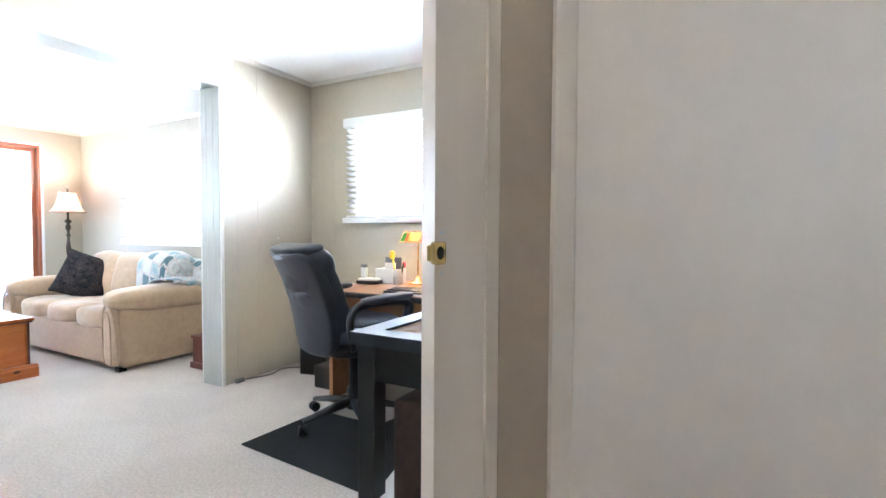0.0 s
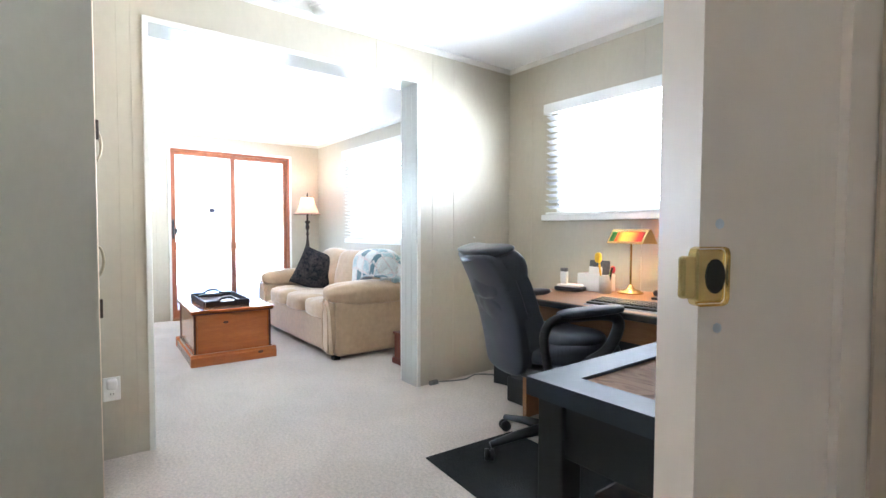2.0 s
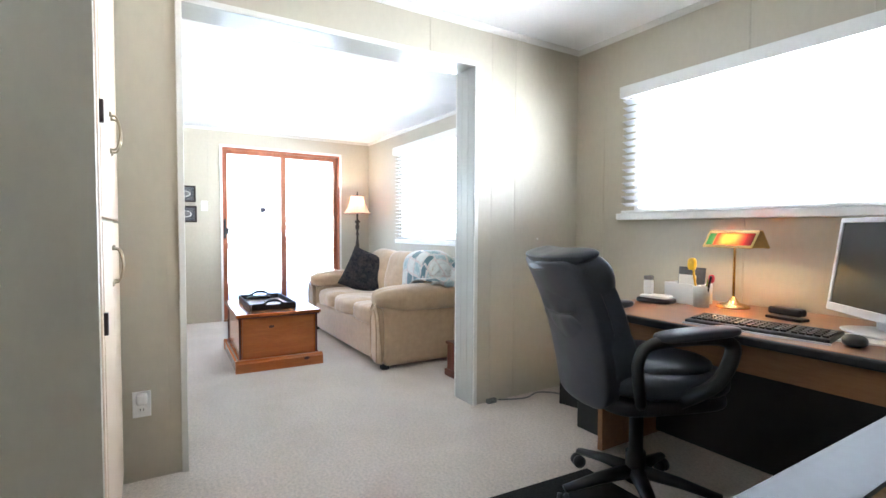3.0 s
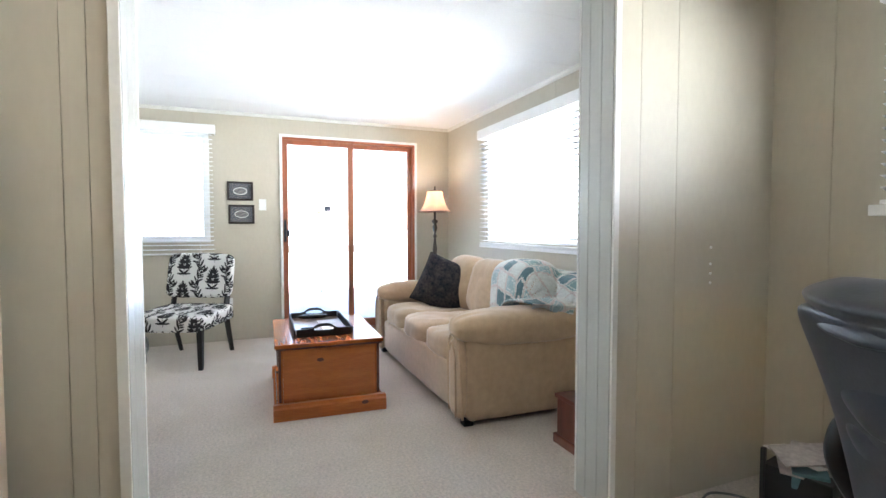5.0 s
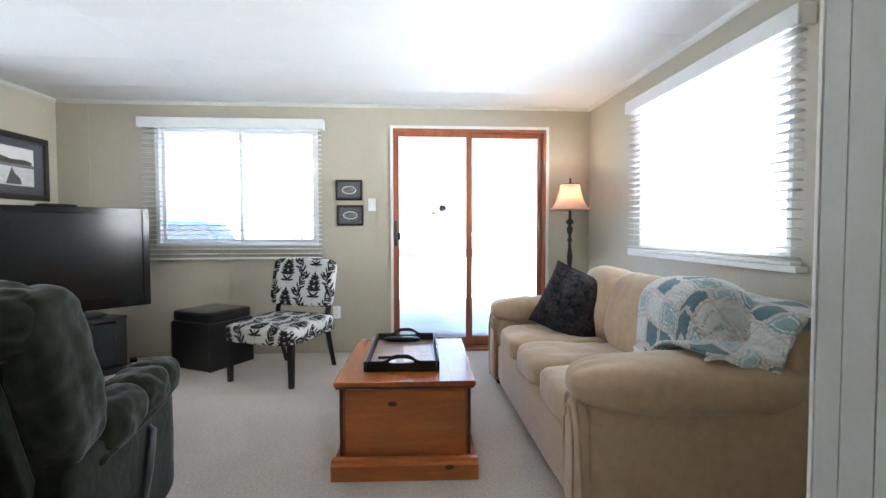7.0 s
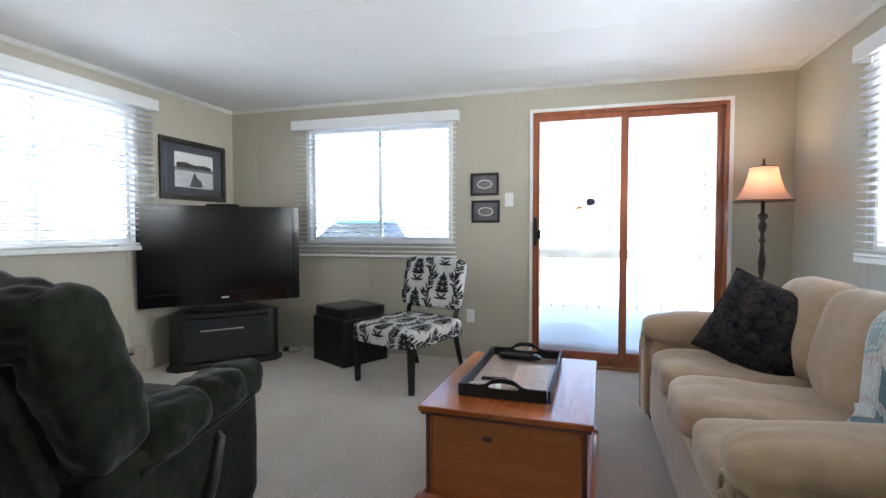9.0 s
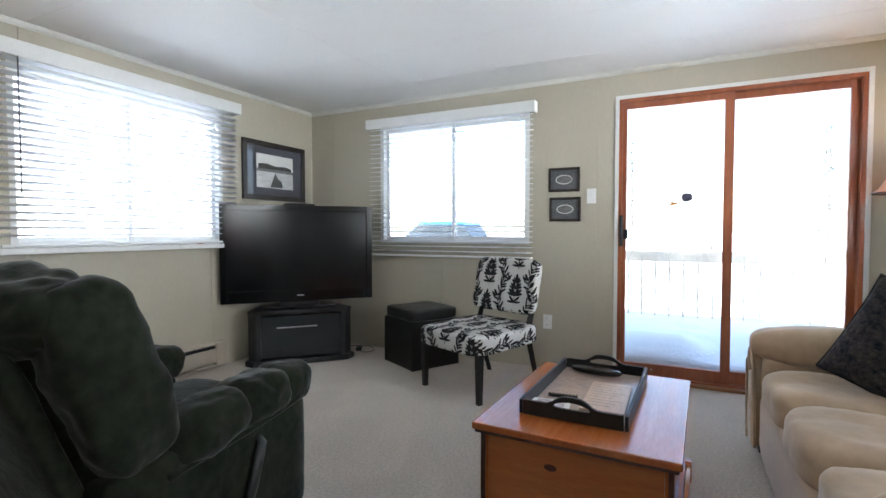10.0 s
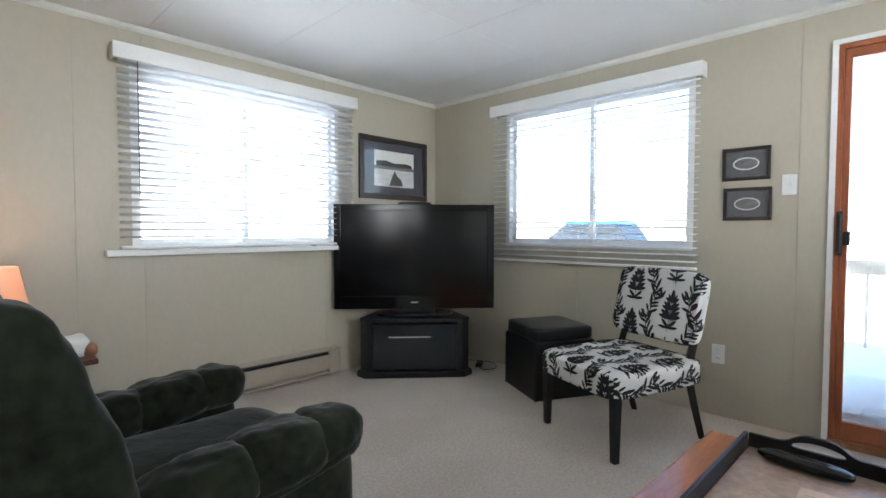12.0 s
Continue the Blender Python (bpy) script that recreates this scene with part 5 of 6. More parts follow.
# ---- ceiling fittings ----
sd_ = thing("smoke_detector", "round white smoke detector on the study ceiling", "smoke detector", pose(-2.80, 1.69, ZS))
part("base", lathe([(0.0, 0.0), (0.07, 0.0), (0.07, -0.015), (0.0, -0.016)], 28), WHITE, sd_)
part("cover", lathe([(0.06, -0.015), (0.055, -0.035), (0.035, -0.042), (0.0, -0.043)], 28), WHITE, sd_, smooth=True)


# ---- closet doors ----
def closet():
    y0 = 0.586
    t = thing("closet_doors", "tall cream closet doors, closed, with brass pulls", "closet", pose(0, 0, 0))
    for (x0, x1), hx in (((-2.90, -2.47), -2.50), ((-2.465, -2.05), -2.425)):
        for z0, z1 in ((0.06, 1.125), (1.135, 2.2)):
            d = part("door", box(x0, x1, y0, y0 + 0.02, z0, z1, 0.003), JAMB, t)
            z = 0.98 if z0 < 1 else 1.42
            part("handle", tube(curve_pts([(hx, y0 + 0.02, z + 0.055), (hx, y0 + 0.04, z + 0.05), (hx + 0.004, y0 + 0.05, z), (hx, y0 + 0.04, z - 0.05), (hx, y0 + 0.02, z - 0.055)], 5), 0.0035, 8), AGEDBRASS, d, smooth=True)
            for s in (1, -1):
                part("rosette", lathe([(0.0, 0), (0.01, 0), (0.006, 0.006), (0.0, 0.007)], 10), AGEDBRASS, d).matrix_local = pose(hx, y0 + 0.02, z + s * 0.06, -90, 0, 0)
    for z in (0.85, 1.413):
        part("hinge", box(-2.052, -2.035, y0 + 0.004, y0 + 0.028, z - 0.03, z + 0.03, 0.002), BRONZE, t)
    fr = box(-2.045, -2.0, y0 - 0.0, y0 + 0.018, 0, 2.25, 0.003)
    part("stile", fr, JAMB, t)


closet()

# strike plate on the doorway's jamb
spl = thing("strike_plate", "brass strike plate with a dark latch hole", "strike plate", pose(-0.2995, 0.8305, 1.077, 0, 0, 67.0))
bm = bmesh.new()
box(-0.012, 0.012, -0.0025, 0.0, -0.017, 0.017, 0.004, bm)
part("plate", bm, BRASS, spl)
part("lip", box(-0.022, -0.012, -0.006, -0.001, -0.012, 0.012, 0.002), BRASS, spl)
part("latch_hole", prism([(0.003 + 0.0065 * math.cos(a), 0.010 * math.sin(a)) for a in [k * math.pi / 8 for k in range(16)]], -0.0032, -0.0022, "y"), GLOSSBLACK, spl)
for z in (-0.03, 0.03):
    part("screw", lathe([(0.0, 0.0), (0.003, 0.0), (0.003, 0.001), (0.0, 0.0015)], 8), STEEL, spl).matrix_local = pose(0.006, -0.001, z, 90, 0, 0)


# ---- study ----
def desk():
    t = thing("desk", "oak laminate desk with a black front edge under the study window", "desk", pose(0, 0, 0))
    x0, x1, y0, y1 = -2.12, -0.915, 2.45, 3.22
    part("desktop", box(x0, x1, y0 + 0.02, y1, 0.715, 0.745, 0.004), OAK, t)
    part("edge_strip", box(x0, x1 - 0.03, y0, y0 + 0.02, 0.712, 0.745, 0.008), BLACKPLASTIC, t, "black rounded edge strip")
    part("corner_block", box(x1 - 0.03, x1, y0, y0 + 0.02, 0.60, 0.745, 0.004), OAK, t)
    part("apron", box(x0 + 0.03, x1 - 0.03, y0 + 0.10, y0 + 0.118, 0.59, 0.715, 0.002), OAK, t)
    for x in (x0 + 0.0, x1 - 0.028):
        part("side_panel", box(x, x + 0.028, y0 + (0.18 if x < -2 else 0.02), y1 - 0.02, 0, 0.715, 0.003), OAK, t)
    # Full-height panel in black, putting the shade under the desk into its colour.
    part("back_panel", box(x0 + 0.03, x1 - 0.03, y1 - 0.16, y1 - 0.145, 0.02, 0.715, 0.002), BLACKWOOD, t, "back panel, black to stand in for the shade under the desk")


desk()


def computer_monitor():
    a, b = Vector((-1.255, 2.96)), Vector((-0.965, 2.70))
    ang = math.degrees(math.atan2(b.y - a.y, b.x - a.x))
    m = pose((a.x + b.x) / 2 - 0.01, (a.y + b.y) / 2 + 0.01, 0.746, 0, 0, ang)
    t = thing("computer_monitor", "silver flat computer monitor, switched off, on the desk", "computer monitor", m)
    tm = pose(0, 0, 0.235, -7)
    w, h = 0.211, 0.177
    for q in ((-w, w, h - 0.018, h), (-w, w, -h, -h + 0.03), (-w, -w + 0.017, -h + 0.03, h - 0.018), (w - 0.017, w, -h + 0.03, h - 0.018)):
        part("bezel", box(q[0], q[1], -0.012, 0.014, q[2], q[3], 0.003, m=tm), SILVER, t)
    part("screen", box(-w + 0.017, w - 0.017, -0.007, 0.01, -h + 0.03, h - 0.018, m=tm), MATTESCREEN, t)
    part("rear_shell", box(-w + 0.01, w - 0.01, 0.014, 0.045, -h + 0.01, h - 0.01, 0.012, m=tm), SILVER, t)
    part("neck", box(-0.035, 0.035, 0.03, 0.06, 0.01, 0.2, 0.008), SILVER, t)
    part("foot", soft(0.12, 0.085, 0.009, 3, 8, pose(0, 0.02, 0.01)), SILVER, t, smooth=True)


computer_monitor()


def bankers_lamp():
    t = thing("desk_lamp", "lit brass desk lamp with a red and green stained glass shade", "desk lamp", pose(-1.70, 3.06, 0.746, 0, 0, -8))
    part("base", lathe([(0.0, 0), (0.07, 0.0), (0.07, 0.008), (0.05, 0.018), (0.025, 0.024), (0.015, 0.04), (0.008, 0.05)], 24), BRASS, t, smooth=True)
    part("stem", lathe([(0.006, 0.05), (0.006, 0.28), (0.012, 0.285), (0.012, 0.295), (0.0, 0.3)], 12), BRASS, t, smooth=True)
    amber = bpy.data.materials.new("stained_glass")
    amber.use_nodes = True
    n, l = amber.node_tree.nodes, amber.node_tree.links
    b = n["Principled BSDF"]
    tc, sep, ramp = n.new("ShaderNodeTexCoord"), n.new("ShaderNodeSeparateXYZ"), n.new("ShaderNodeValToRGB")
    l.new(tc.outputs["Object"], sep.inputs[0])
    mr = n.new("ShaderNodeMapRange")
    mr.inputs["From Min"].default_value, mr.inputs["From Max"].default_value = -0.12, 0.12
    l.new(sep.outputs["X"], mr.inputs["Value"])
    l.new(mr.outputs["Result"], ramp.inputs["Fac"])
    e = ramp.color_ramp.elements
    e[0].color, e[1].color = (0.02, 0.25, 0.06, 1), (0.25, 0.03, 0.03, 1)
    for pos, c in ((0.16, (0.10, 0.35, 0.08, 1)), (0.22, (0.7, 0.10, 0.04, 1)), (0.38, (1.0, 0.55, 0.14, 1)), (0.62, (1.0, 0.42, 0.12, 1)), (0.82, (0.6, 0.06, 0.05, 1))):
        k = e.new(pos)
        k.color = c
    l.new(ramp.outputs["Color"], b.inputs["Base Color"])
    tr, mx = n.new("ShaderNodeBsdfTranslucent"), n.new("ShaderNodeMixShader")
    mx.inputs["Fac"].default_value = 0.3
    l.new(ramp.outputs["Color"], tr.inputs["Color"])
    l.new(b.outputs[0], mx.inputs[1])
    l.new(tr.outputs[0], mx.inputs[2])
    l.new(mx.outputs[0], n["Material Output"].inputs["Surface"])
    z = 0.285
    L = 0.122
    for s in (-1, 1):
        fr = bmesh.new()
        p0, p1 = (s * 0.062, z), (s * 0.012, z + 0.075)
        for a0, a1, u0, u1 in ((-L, L, 0.0, 0.14), (-L, L, 0.86, 1.0), (-L, -L + 0.01, 0.14, 0.86), (L - 0.01, L, 0.14, 0.86)):
            q0 = (p0[0] + (p1[0] - p0[0]) * u0, p0[1] + (p1[1] - p0[1]) * u0)
            q1 = (p0[0] + (p1[0] - p0[0]) * u1, p0[1] + (p1[1] - p0[1]) * u1)
            prism([q0, q1, (q1[0] - s * 0.003, q1[1] - 0.003), (q0[0] - s * 0.003, q0[1] - 0.003)], a0, a1, "x", bm=fr)
        part("shade_frame", fr, BRASS, t)
        q0, q1 = (p0[0] + (p1[0] - p0[0]) * 0.14, p0[1] + 0.075 * 0.14), (p0[0] + (p1[0] - p0[0]) * 0.86, p0[1] + 0.075 * 0.86)
        part("glass_panel", prism([q0, q1, (q1[0] - s * 0.002, q1[1] - 0.002), (q0[0] - s * 0.002, q0[1] - 0.002)], -L + 0.01, L - 0.01, "x"), amber, t)
    part("ridge", box(-L, L, -0.013, 0.013, z + 0.073, z + 0.08, 0.002), BRASS, t)
    for s in (-1, 1):
        part("end_plate", prism([(-0.062, z), (0.062, z), (0.012, z + 0.075), (-0.012, z + 0.075)], s * L - 0.0015, s * L + 0.0015, "x"), BRASS, t)
    part("bulb", tube([(-0.05, 0, z + 0.035), (0.05, 0, z + 0.035)], 0.011, 10), BULB, t)


bankers_lamp()
dl = bpy.data.lights.new("desk_lamp_light", "POINT")
dl.energy, dl.color, dl.shadow_soft_size = 1.6, (1.0, 0.9, 0.46), 0.012
new("desk_lamp_light", dl).location = (-1.70, 3.06, 0.746 + 0.318)

kb = thing("keyboard", "black computer keyboard on the desk", "keyboard", pose(-1.375, 2.61, 0.746, 3, 0, 6))
part("case", box(-0.23, 0.23, -0.085, 0.085, 0.002, 0.02, 0.005), BLACKPLASTIC, kb)
part("front_rim", box(-0.235, 0.235, -0.093, -0.086, 0.001, 0.010, 0.002), SILVER, kb, "pale front rim")
first = None
for r_ in range(5):
    for c in range(20):
        if first is None:
            first = part("key", box(-0.0085, 0.0085, -0.0085, 0.0085, 0, 0.007, 0.0015), BLACKPLASTIC, kb)
            k_ = first
        else:
            k_ = new("key", first.data)
            k_.parent = kb
        k_.location = (-0.205 + c * 0.0215 + (0.01 if c > 14 else 0), -0.055 + r_ * 0.0235, 0.02)
ms_ = thing("mouse", "black computer mouse on the desk", "mouse", pose(-1.09, 2.60, 0.746, 0, 0, 20))
part("shell", soft(0.033, 0.055, 0.017, 2.6, 10, pose(0, 0, 0.017)), BLACKPLASTIC, ms_, smooth=True)
pad = thing("papers", "white papers under the monitor", "papers", pose(-1.13, 2.70, 0.746, 0, 0, 24))
part("sheet", box(-0.08, 0.1, -0.06, 0.1, 0.0, 0.006), PAPER, pad)
stp = thing("stapler", "black hole punch on the desk", "hole punch", pose(-1.42, 2.93, 0.746, 0, 0, -10))
part("base", box(-0.07, 0.07, -0.03, 0.03, 0, 0.012, 0.003), BLACKPLASTIC, stp)
part("lever", box(-0.065, 0.065, -0.025, 0.025, 0.018, 0.05, 0.01), BLACKPLASTIC, stp)
sp = thing("speaker", "pale grey upright desktop speaker behind the monitor", "speaker", pose(-1.06, 3.10, 0.746, 0, 0, 30))
part("case", soft(0.03, 0.03, 0.065, 5, 10, pose(0, 0, 0.065)), SILVER, sp, smooth=True)
ph = thing("cordless_phone", "white cordless phone in a black cradle", "telephone", pose(-1.98, 2.88, 0.746, 0, 0, 10))
part("cradle", soft(0.085, 0.06, 0.014, 5, 8, pose(0, 0, 0.014)), BLACKPLASTIC, ph, smooth=True)
part("tray_rim", soft(0.07, 0.05, 0.008, 5, 8, pose(0.0, 0, 0.032)), WHITE, ph, smooth=True)
part("handset", soft(0.022, 0.017, 0.045, 4, 8, pose(-0.04, 0.0, 0.078)), WHITE, ph, smooth=True)
part("handset_cap", soft(0.022, 0.017, 0.013, 4, 6, pose(-0.04, 0.0, 0.122)), GREY, ph, smooth=True)
bx_ = thing("letter_box", "white open box with cards and a grey photograph in it", "desk organiser", pose(-1.90, 3.02, 0.746, 0, 0, 0))
for q in ((-0.09, 0.09, -0.06, -0.056), (-0.09, 0.09, 0.056, 0.06), (-0.09, -0.086, -0.056, 0.056), (0.086, 0.09, -0.056, 0.056)):
    part("side", box(*q, 0.0, 0.1, 0.001), WHITE, bx_)
part("bottom", box(-0.086, 0.086, -0.056, 0.056, 0.0, 0.004), WHITE, bx_)
part("card", box(-0.08, 0.06, 0.03, 0.034, 0.005, 0.18, m=pose(0, 0, 0, -6)), DIMGREY, bx_, "grey photograph")
part("card", box(-0.05, 0.04, -0.01, -0.007, 0.005, 0.14, m=pose(0, 0, 0, -4)), PAPER, bx_)
cup = thing("pen_cup", "clear pen cup holding yellow and red pens", "pen cup", pose(-1.79, 2.95, 0.746))
part("cup", lathe([(0.0, 0.0), (0.034, 0.0), (0.038, 0.1), (0.036, 0.1), (0.032, 0.004), (0.0, 0.004)], 20), mat("frosted_cup", (0.5, 0.5, 0.45), 0.3, bump=0), cup, smooth=True)
cols = [mat("yellow_plastic", (0.75, 0.5, 0.02), 0.4), mat("red_plastic", (0.5, 0.03, 0.05), 0.4), mat("yellow_wood", (0.7, 0.42, 0.05), 0.5), BLACKPLASTIC, mat("green_plastic", (0.15, 0.3, 0.05), 0.4)]
for i, (dx, dy, h) in enumerate(((-0.045, 0.0, 0.19), (0.03, 0.02, 0.14), (-0.03, -0.02, 0.16), (0.05, -0.01, 0.15), (0.015, 0.03, 0.13))):
    part("pen", tube([(dx * 0.3, dy * 0.3, 0.006), (dx, dy, h)], 0.005, 8), cols[i], cup)
part("flower_head", soft(0.02, 0.014, 0.03, 3, 6, pose(-0.05, 0, 0.2)), cols[0], cup, "yellow plastic flower head", smooth=True)
part("pen_cap", soft(0.012, 0.012, 0.02, 3, 6, pose(0.035, 0.02, 0.135)), cols[1], cup, smooth=True)
pn = thing("pen", "white pen lying at the edge of the desk", "pen", pose(-2.07, 2.72, 0.752, 0, 90, 15))
part("barrel", tube([(0, 0, -0.07), (0, 0, 0.07)], 0.005, 8), PAPER, pn)


def office_chair():
    t = thing("office_chair", "black leather high-backed office chair with loop arms on a black mat", "office chair", pose(-1.72, 2.39, 0.008, 0, 0, 160))
    part("gas_column", lathe([(0.04, 0.08), (0.04, 0.2), (0.028, 0.2), (0.028, 0.42)], 16), BLACKPLASTIC, t, smooth=True)
    for k in range(5):
        a = radians(72 * k + 18)
        c, s = math.cos(a), math.sin(a)
        lg = part("base_leg", tube([(c * 0.03, s * 0.03, 0.12), (c * 0.16, s * 0.16, 0.105), (c * 0.31, s * 0.31, 0.075)], [0.036, 0.029, 0.02], 8, flat=0.7), BLACKPLASTIC, t, smooth=True)
        cs = part("caster", lathe([(0.012, -0.024), (0.028, -0.022), (0.028, -0.004), (0.02, -0.003), (0.02, 0.003), (0.028, 0.004), (0.028, 0.022), (0.012, 0.024)], 16), BLACKPLASTIC, lg, smooth=True)
        cs.matrix_local = pose(c * 0.315, s * 0.315, 0.028, 90, 0, math.degrees(a) + 70)
    part("mechanism", box(-0.09, 0.09, -0.12, 0.12, 0.40, 0.45, 0.015), BLACKPLASTIC, t)
    part("seat_shell", soft(0.25, 0.25, 0.035, 5, 12, pose(0, -0.01, 0.465)), BLACKPLASTIC, t, smooth=True)
    part("seat_cushion", soft(0.265, 0.265, 0.058, 3.6, 18, pose(0, -0.02, 0.535, 2), wrinkle=0.006), CHAIRLEATHER, t, smooth=True)
    part("seat_bolster", soft(0.23, 0.20, 0.04, 3.2, 14, pose(0, -0.03, 0.585), wrinkle=0.007), CHAIRLEATHER, t, smooth=True)
    # back: a tall leaning shell, narrower at head height, with pads in front
    mb = pose(0, 0.305, 0.726, -17)

    def shaped(sx, sy, sz, pw, m2, wr, sd):
        bm = soft(sx, sy, sz, pw, 20, None, None, wr, 6, sd)
        for v in bm.verts:
            u = v.co.z / sz
            v.co.x *= 1.0 - 0.05 * max(0, u) ** 2 - 0.10 * max(0, -u) ** 1.5
            v.co.y += 0.03 * u * u - 0.04 * (v.co.x / sx) ** 2
        bmesh.ops.transform(bm, matrix=m2, verts=bm.verts)
        return bm
    part("back_shell", shaped(0.222, 0.035, 0.285, 9, mb, 0.0015, 0), CHAIRLEATHER, t, smooth=True)
    part("side_bolster", shaped(0.222, 0.042, 0.25, 6, mb @ pose(0, -0.062, 0.0), 0.003, 3), CHAIRLEATHER, t, smooth=True)
    part("back_cushion", shaped(0.225, 0.075, 0.17, 4, mb @ pose(0, -0.045, -0.09), 0.008, 2), CHAIRLEATHER, t, smooth=True)
    part("head_cushion", shaped(0.222, 0.082, 0.115, 3.6, mb @ pose(0, -0.04, 0.18), 0.007, 4), CHAIRLEATHER, t, smooth=True)
    part("top_roll", shaped(0.222, 0.072, 0.032, 3.2, mb @ pose(0, -0.018, 0.278), 0.005, 6), CHAIRLEATHER, t, smooth=True)
    part("back_bracket", tube([(0, 0.14, 0.43), (0, 0.20, 0.455), (0, 0.225, 0.53)], [0.04, 0.035, 0.02], 8, flat=0.5), BLACKPLASTIC, t)
    for s in (-1, 1):
        loop = curve_pts([(s * 0.25, 0.15, 0.49), (s * 0.305, 0.20, 0.60), (s * 0.315, 0.205, 0.67), (s * 0.315, 0.16, 0.718), (s * 0.315, 0.0, 0.73), (s * 0.315, -0.12, 0.722), (s * 0.317, -0.155, 0.68), (s * 0.31, -0.10, 0.57), (s * 0.25, 0.0, 0.49)], 5)
        part("arm_loop", tube(loop, 0.02, 8, flat=1.3), BLACKPLASTIC, t, smooth=True)
        part("arm_pad", soft(0.04, 0.16, 0.02, 3.5, 12, pose(s * 0.315, -0.015, 0.748, -3), wrinkle=0.002), CHAIRLEATHER, t, smooth=True)


rug = thing("floor_mat", "black woven mat under the office chair", "rug", pose(0, 0, 0))
part("mat", prism([(-2.035, 1.87), (-0.55, 1.75), (-0.40, 2.60), (-1.5, 2.75), (-1.56, 2.41), (-2.0, 2.42)], 0.001, 0.009, "z", 0.002), MATBLACK, rug)
office_chair()


def work_table():
    t = thing("console_table", "tall black table with a woven brown inset top beside the doorway", "table", pose(0, 0, 0))
    x0, x1, y0, y1, zt = -0.713, 0.45, 1.13, 1.575, 0.863
    f = 0.062
    weave = bpy.data.materials.new("woven_seagrass")
    weave.use_nodes = True
    n, l = weave.node_tree.nodes, weave.node_tree.links
    b = n["Principled BSDF"]
    tc, cells, warp = n.new("ShaderNodeTexCoord"), n.new("ShaderNodeTexVoronoi"), n.new("ShaderNodeTexNoise")
    warp.inputs["Scale"].default_value, warp.inputs["Detail"].default_value = 5, 4
    shift = n.new("ShaderNodeMix")
    shift.data_type, shift.inputs["Factor"].default_value = "RGBA", 0.22
    l.new(tc.outputs["Object"], warp.inputs["Vector"])
    l.new(tc.outputs["Object"], shift.inputs["A"])
    l.new(warp.outputs["Color"], shift.inputs["B"])
    cells.inputs["Scale"].default_value = 5.5
    l.new(shift.outputs["Result"], cells.inputs["Vector"])
    grain = []
    for turn in (8, -38):
        mp, ns = n.new("ShaderNodeMapping"), n.new("ShaderNodeTexNoise")
        mp.inputs["Rotation"].default_value, mp.inputs["Scale"].default_value = (0, 0, radians(turn)), (1, 3.6, 1)
        ns.inputs["Scale"].default_value, ns.inputs["Detail"].default_value, ns.inputs["Distortion"].default_value = 10, 10, 2.2
        l.new(tc.outputs["Object"], mp.inputs["Vector"])
        l.new(mp.outputs["Vector"], ns.inputs["Vector"])
        grain.append(ns)
    tone = n.new("ShaderNodeSeparateColor")
    l.new(cells.outputs["Color"], tone.inputs[0])
    pick = n.new("ShaderNodeMix")
    l.new(tone.outputs[0], pick.inputs["Factor"])
    l.new(grain[0].outputs["Fac"], pick.inputs["A"])
    l.new(grain[1].outputs["Fac"], pick.inputs["B"])
    mixf = n.new("ShaderNodeMix")
    mixf.inputs["Factor"].default_value = 0.36
    l.new(pick.outputs["Result"], mixf.inputs["A"])
    l.new(tone.outputs[1], mixf.inputs["B"])
    rp = n.new("ShaderNodeValToRGB")
    rp.color_ramp.elements[0].color, rp.color_ramp.elements[1].color = (0.020, 0.010, 0.006, 1), (0.19, 0.110, 0.060, 1)
    rp.color_ramp.elements[0].position, rp.color_ramp.elements[1].position = 0.34, 0.66
    l.new(mixf.outputs["Result"], rp.inputs["Fac"])
    l.new(rp.outputs["Color"], b.inputs["Base Color"])
    b.inputs["Roughness"].default_value = 0.8
    b.inputs["Specular IOR Level"].default_value = 0.2
    bp = n.new("ShaderNodeBump")
    bp.inputs["Strength"].default_value, bp.inputs["Distance"].default_value = 0.5, 0.003
    l.new(mixf.outputs["Result"], bp.inputs["Height"])
    l.new(bp.outputs["Normal"], b.inputs["Normal"])
    for q in ((x0, x1, y0, y0 + f), (x0, x1, y1 - f, y1), (x0, x0 + f, y0 + f, y1 - f), (x1 - f, x1, y0 + f, y1 - f)):
        part("top_frame", box(*q, zt - 0.03, zt), GLOSSTOP, t)
    part("woven_inset", box(x0 + f, x1 - f, y0 + f, y1 - f, zt - 0.02, zt - 0.006), weave, t, "woven brown seagrass inset")
    for x in (x0 + 0.015, x1 - 0.07):
        for y in (y0 + 0.012, y1 - 0.062):
            part("leg", box(x, x + 0.05, y, y + 0.05, 0, zt - 0.03, 0.003), BLACKWOOD, t)
    part("apron", box(x0 + 0.02, x1 - 0.02, y0 + 0.02, y0 + 0.04, zt - 0.12, zt - 0.03, 0.002), BLACKWOOD, t)
    part("apron", box(x0 + 0.02, x0 + 0.04, y0 + 0.04, y1 - 0.04, zt - 0.12, zt - 0.03, 0.002), BLACKWOOD, t)
    part("apron", box(x0 + 0.04, x1 - 0.02, y1 - 0.04, y1 - 0.02, zt - 0.12, zt - 0.03, 0.002), BLACKWOOD, t)
    part("shelf", box(x0 + 0.02, x1 - 0.02, y0 + 0.02, y1 - 0.02, 0.42, 0.445, 0.003), BLACKWOOD, t)
    part("bin", box(x0 + 0.10, x0 + 0.50, y0 + 0.04, y1 - 0.05, 0.447, 0.70, 0.01), BROWNBIN, t, "dark brown woven bin")
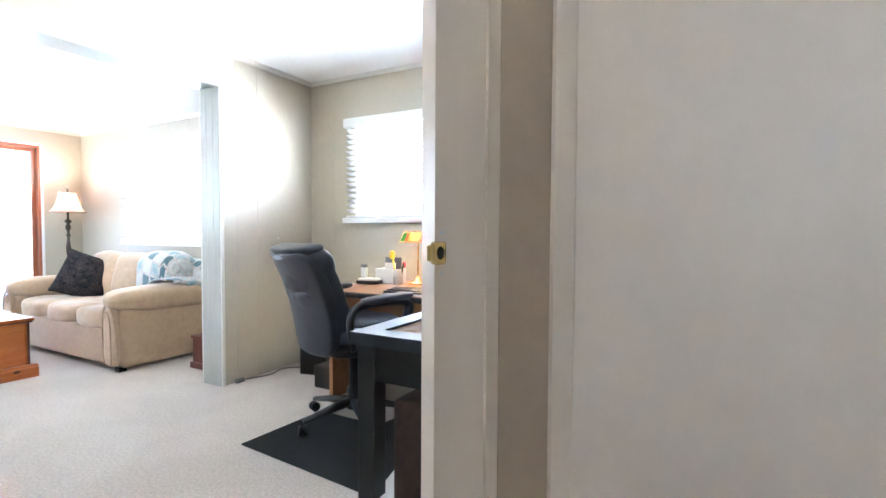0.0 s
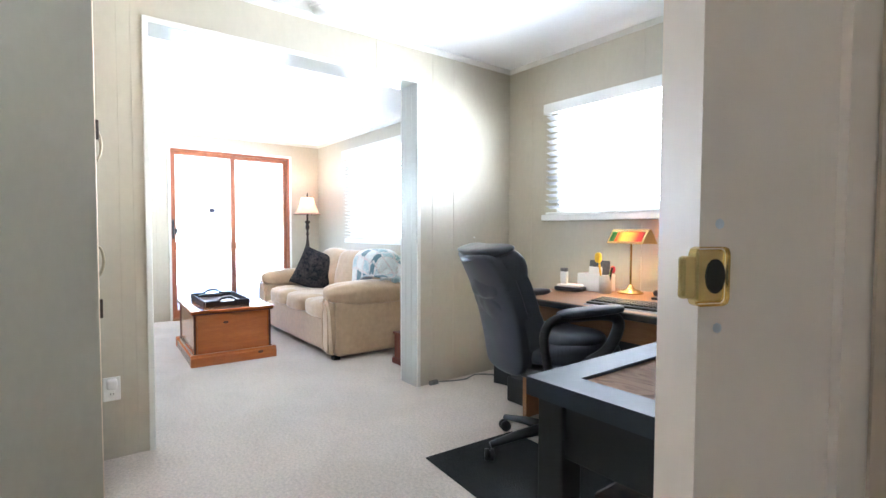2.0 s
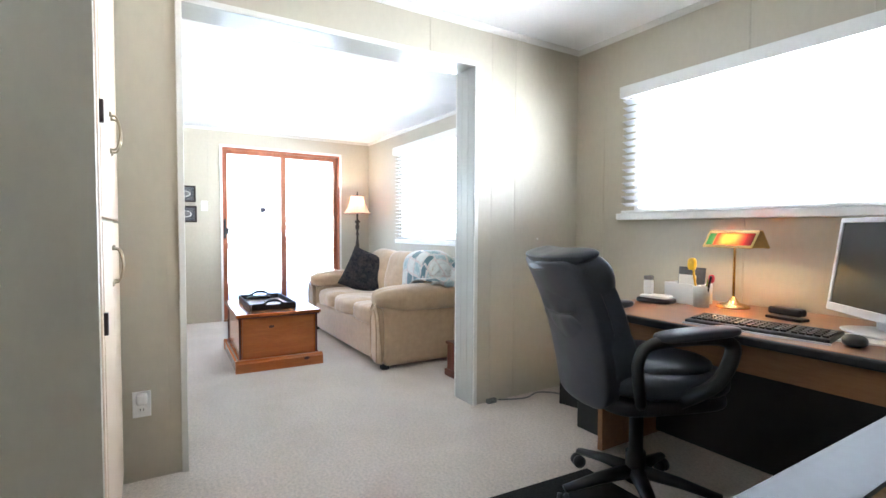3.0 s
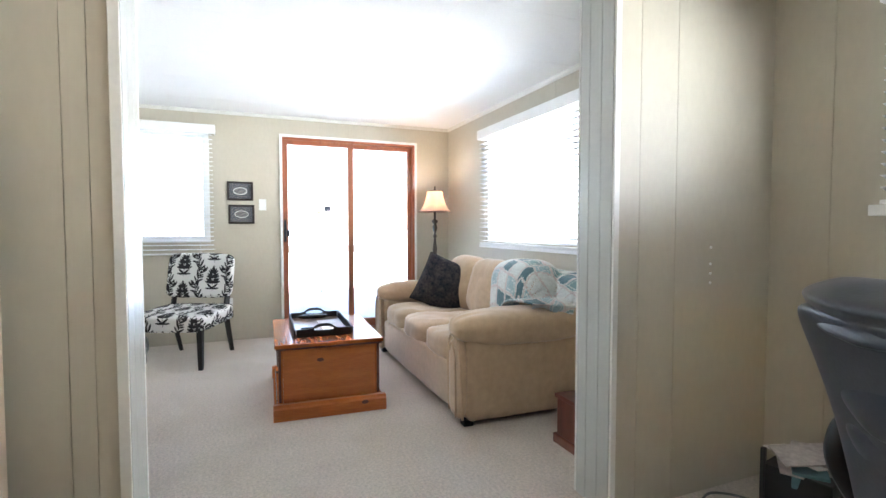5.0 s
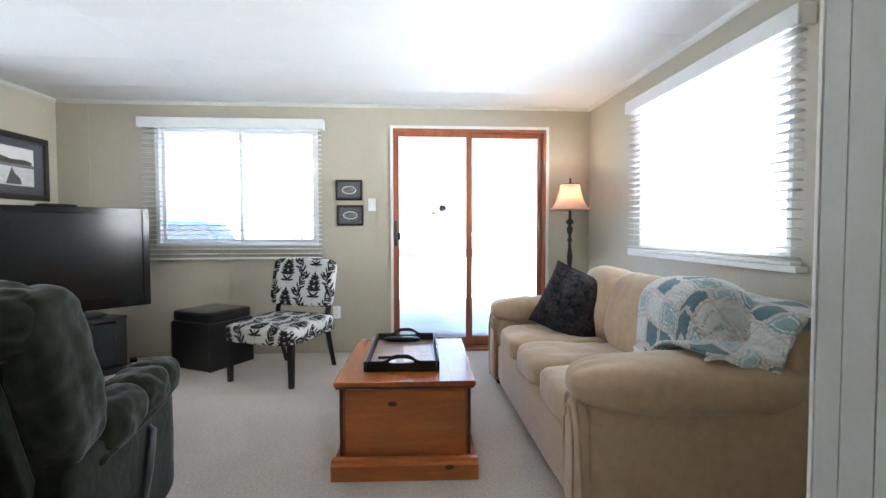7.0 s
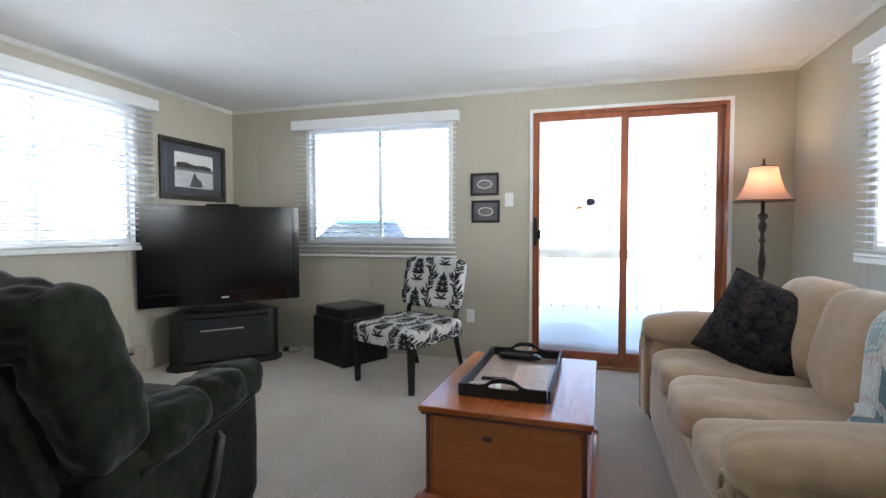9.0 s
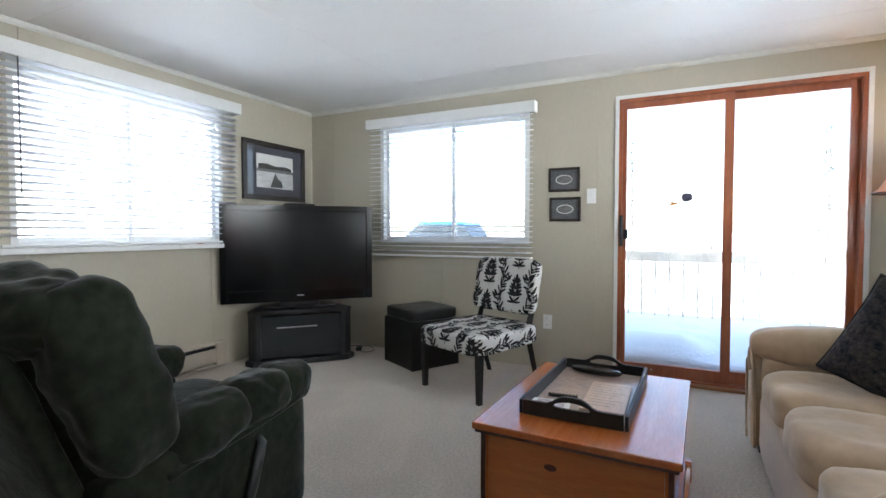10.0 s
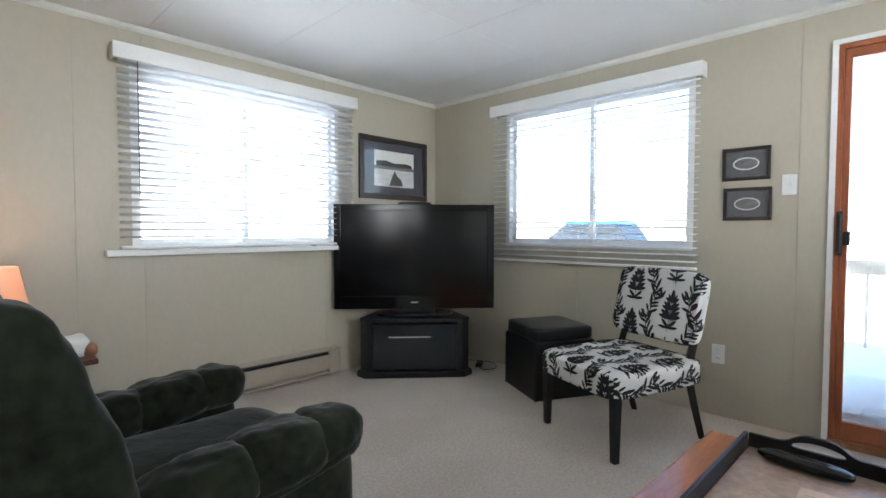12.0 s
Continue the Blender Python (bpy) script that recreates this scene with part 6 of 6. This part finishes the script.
    part("bin", box(x0 + 0.10, x0 + 0.50, y0 + 0.04, y1 - 0.05, 0.09, 0.36, 0.01), BROWNBIN, t, "dark brown woven bin")
    part("lower_shelf", box(x0 + 0.02, x1 - 0.02, y0 + 0.02, y1 - 0.02, 0.06, 0.085, 0.003), BLACKWOOD, t)


GLOSSTOP = mat("black_satin_top", (0.03, 0.034, 0.042), 0.5, vary=0.1, bump=0.03, spec=0.42)
BROWNBIN = mat("dark_woven_bin", (0.045, 0.02, 0.012), 0.7, vary=0.3, scale=30, bump=0.4)
work_table()
env = thing("envelope", "white envelope on the table's shelf", "envelope", pose(-0.64, 1.28, 0.4455, 0, 0, 12))
part("paper", box(-0.05, 0.05, -0.11, 0.11, 0.0, 0.004), PAPER, env)

bs = thing("computer_tower", "dark grey computer box on the floor beside the desk", "computer", pose(-2.28, 2.95, 0))
part("case", box(-0.09, 0.09, -0.2, 0.2, 0.0, 0.16, 0.01), BLACKPLASTIC, bs)
wb = thing("waste_bin", "dark bin full of papers and packaging by the desk", "waste bin", pose(-2.60, 3.08, 0, 0, 0, 12))
part("bin_wall", prism([(-0.11, -0.12), (0.11, -0.12), (0.11, 0.12), (-0.11, 0.12)], 0, 0.24, "z", 0.004), BLACKPLASTIC, wb)
NEWS = mat("newsprint", (0.42, 0.38, 0.36), 0.7, vary=0.2, scale=40, bump=0.02)
for i, (dx, dy, tilt_, r_, ma) in enumerate(((0.02, -0.05, 14, 30, NEWS), (-0.03, 0.0, -8, -12, PAPER), (0.03, 0.02, 18, 12, NEWS), (0.0, -0.03, 9, 48, NEWS))):
    part("paper", box(-0.10, 0.10, -0.065, 0.065, 0, 0.006, 0.001, m=pose(dx, dy, 0.245 + 0.014 * i, tilt_, 6 - 4 * i, r_)), ma, wb)
part("carton", box(-0.05, 0.06, -0.02, 0.10, 0.19, 0.255, 0.004, m=pose(0.02, -0.07, 0, 6, 0, 25)), mat("teal_card", (0.10, 0.19, 0.21), 0.6), wb, "small teal carton")
part("rim_post", box(-0.115, -0.098, -0.125, -0.108, 0.0, 0.30, 0.002), BLACKPLASTIC, wb)
ad2 = thing("extension_cord", "grey cord and plug lying along the partition", "cord", pose(0, 0, 0))
part("cord", tube(curve_pts([(-2.92, 2.62, 0.01), (-2.86, 2.8, 0.008), (-2.9, 2.95, 0.008), (-2.80, 3.05, 0.008), (-2.65, 3.0, 0.008), (-2.5, 3.1, 0.008)], 6), 0.005, 6), GREY, ad2)
part("plug", box(-2.93, -2.90, 2.53, 2.60, 0.0, 0.03, 0.006), GREY, ad2)
dp = thing("file_cabinet", "low dark cabinet beside the desk with a black printer", "cabinet", pose(-0.62, 2.95, 0))
part("body", box(-0.24, 0.24, -0.25, 0.25, 0.0, 0.62, 0.006), CHERRY, dp)
pr = thing("printer", "black desktop printer on the low cabinet", "printer", pose(-0.62, 2.95, 0.621))
part("case", box(-0.2, 0.2, -0.2, 0.2, 0, 0.14, 0.02, seg=3), BLACKPLASTIC, pr)
part("lid", box(-0.19, 0.19, -0.19, 0.19, 0.142, 0.16, 0.006), BLACKPLASTIC, pr)

# glass ornament on the sliding door
orn = thing("window_ornament", "small orange hummingbird and dark flower ornament on the door glass", "ornament", pose(XW - 0.006, 0, 0))
part("flower", soft(0.006, 0.035, 0.03, 2.5, 8, pose(0, 1.935, 1.335), wrinkle=0.006, wscale=60), mat("dark_flower", (0.05, 0.05, 0.08), 0.6), orn, smooth=True)
OR = mat("orange_bird", (0.6, 0.22, 0.05), 0.5)
part("bird_body", soft(0.004, 0.03, 0.008, 2.3, 6, pose(0, 1.85, 1.29, 12)), OR, orn, smooth=True)
part("bird_wing", prism([(1.835, 1.295), (1.86, 1.29), (1.828, 1.322)], -0.001, 0.001, "x"), OR, orn)
part("bird_tail", prism([(1.825, 1.288), (1.83, 1.28), (1.80, 1.268)], -0.001, 0.001, "x"), OR, orn)

rt = thing("red_clip", "small red plastic clip on the south window sill", "clip", pose(-5.40, YS + 0.06, 1.0))
part("clip", box(-0.02, 0.02, -0.006, 0.006, 0.0, 0.008, 0.002), mat("dull_red", (0.35, 0.05, 0.03), 0.5), rt)
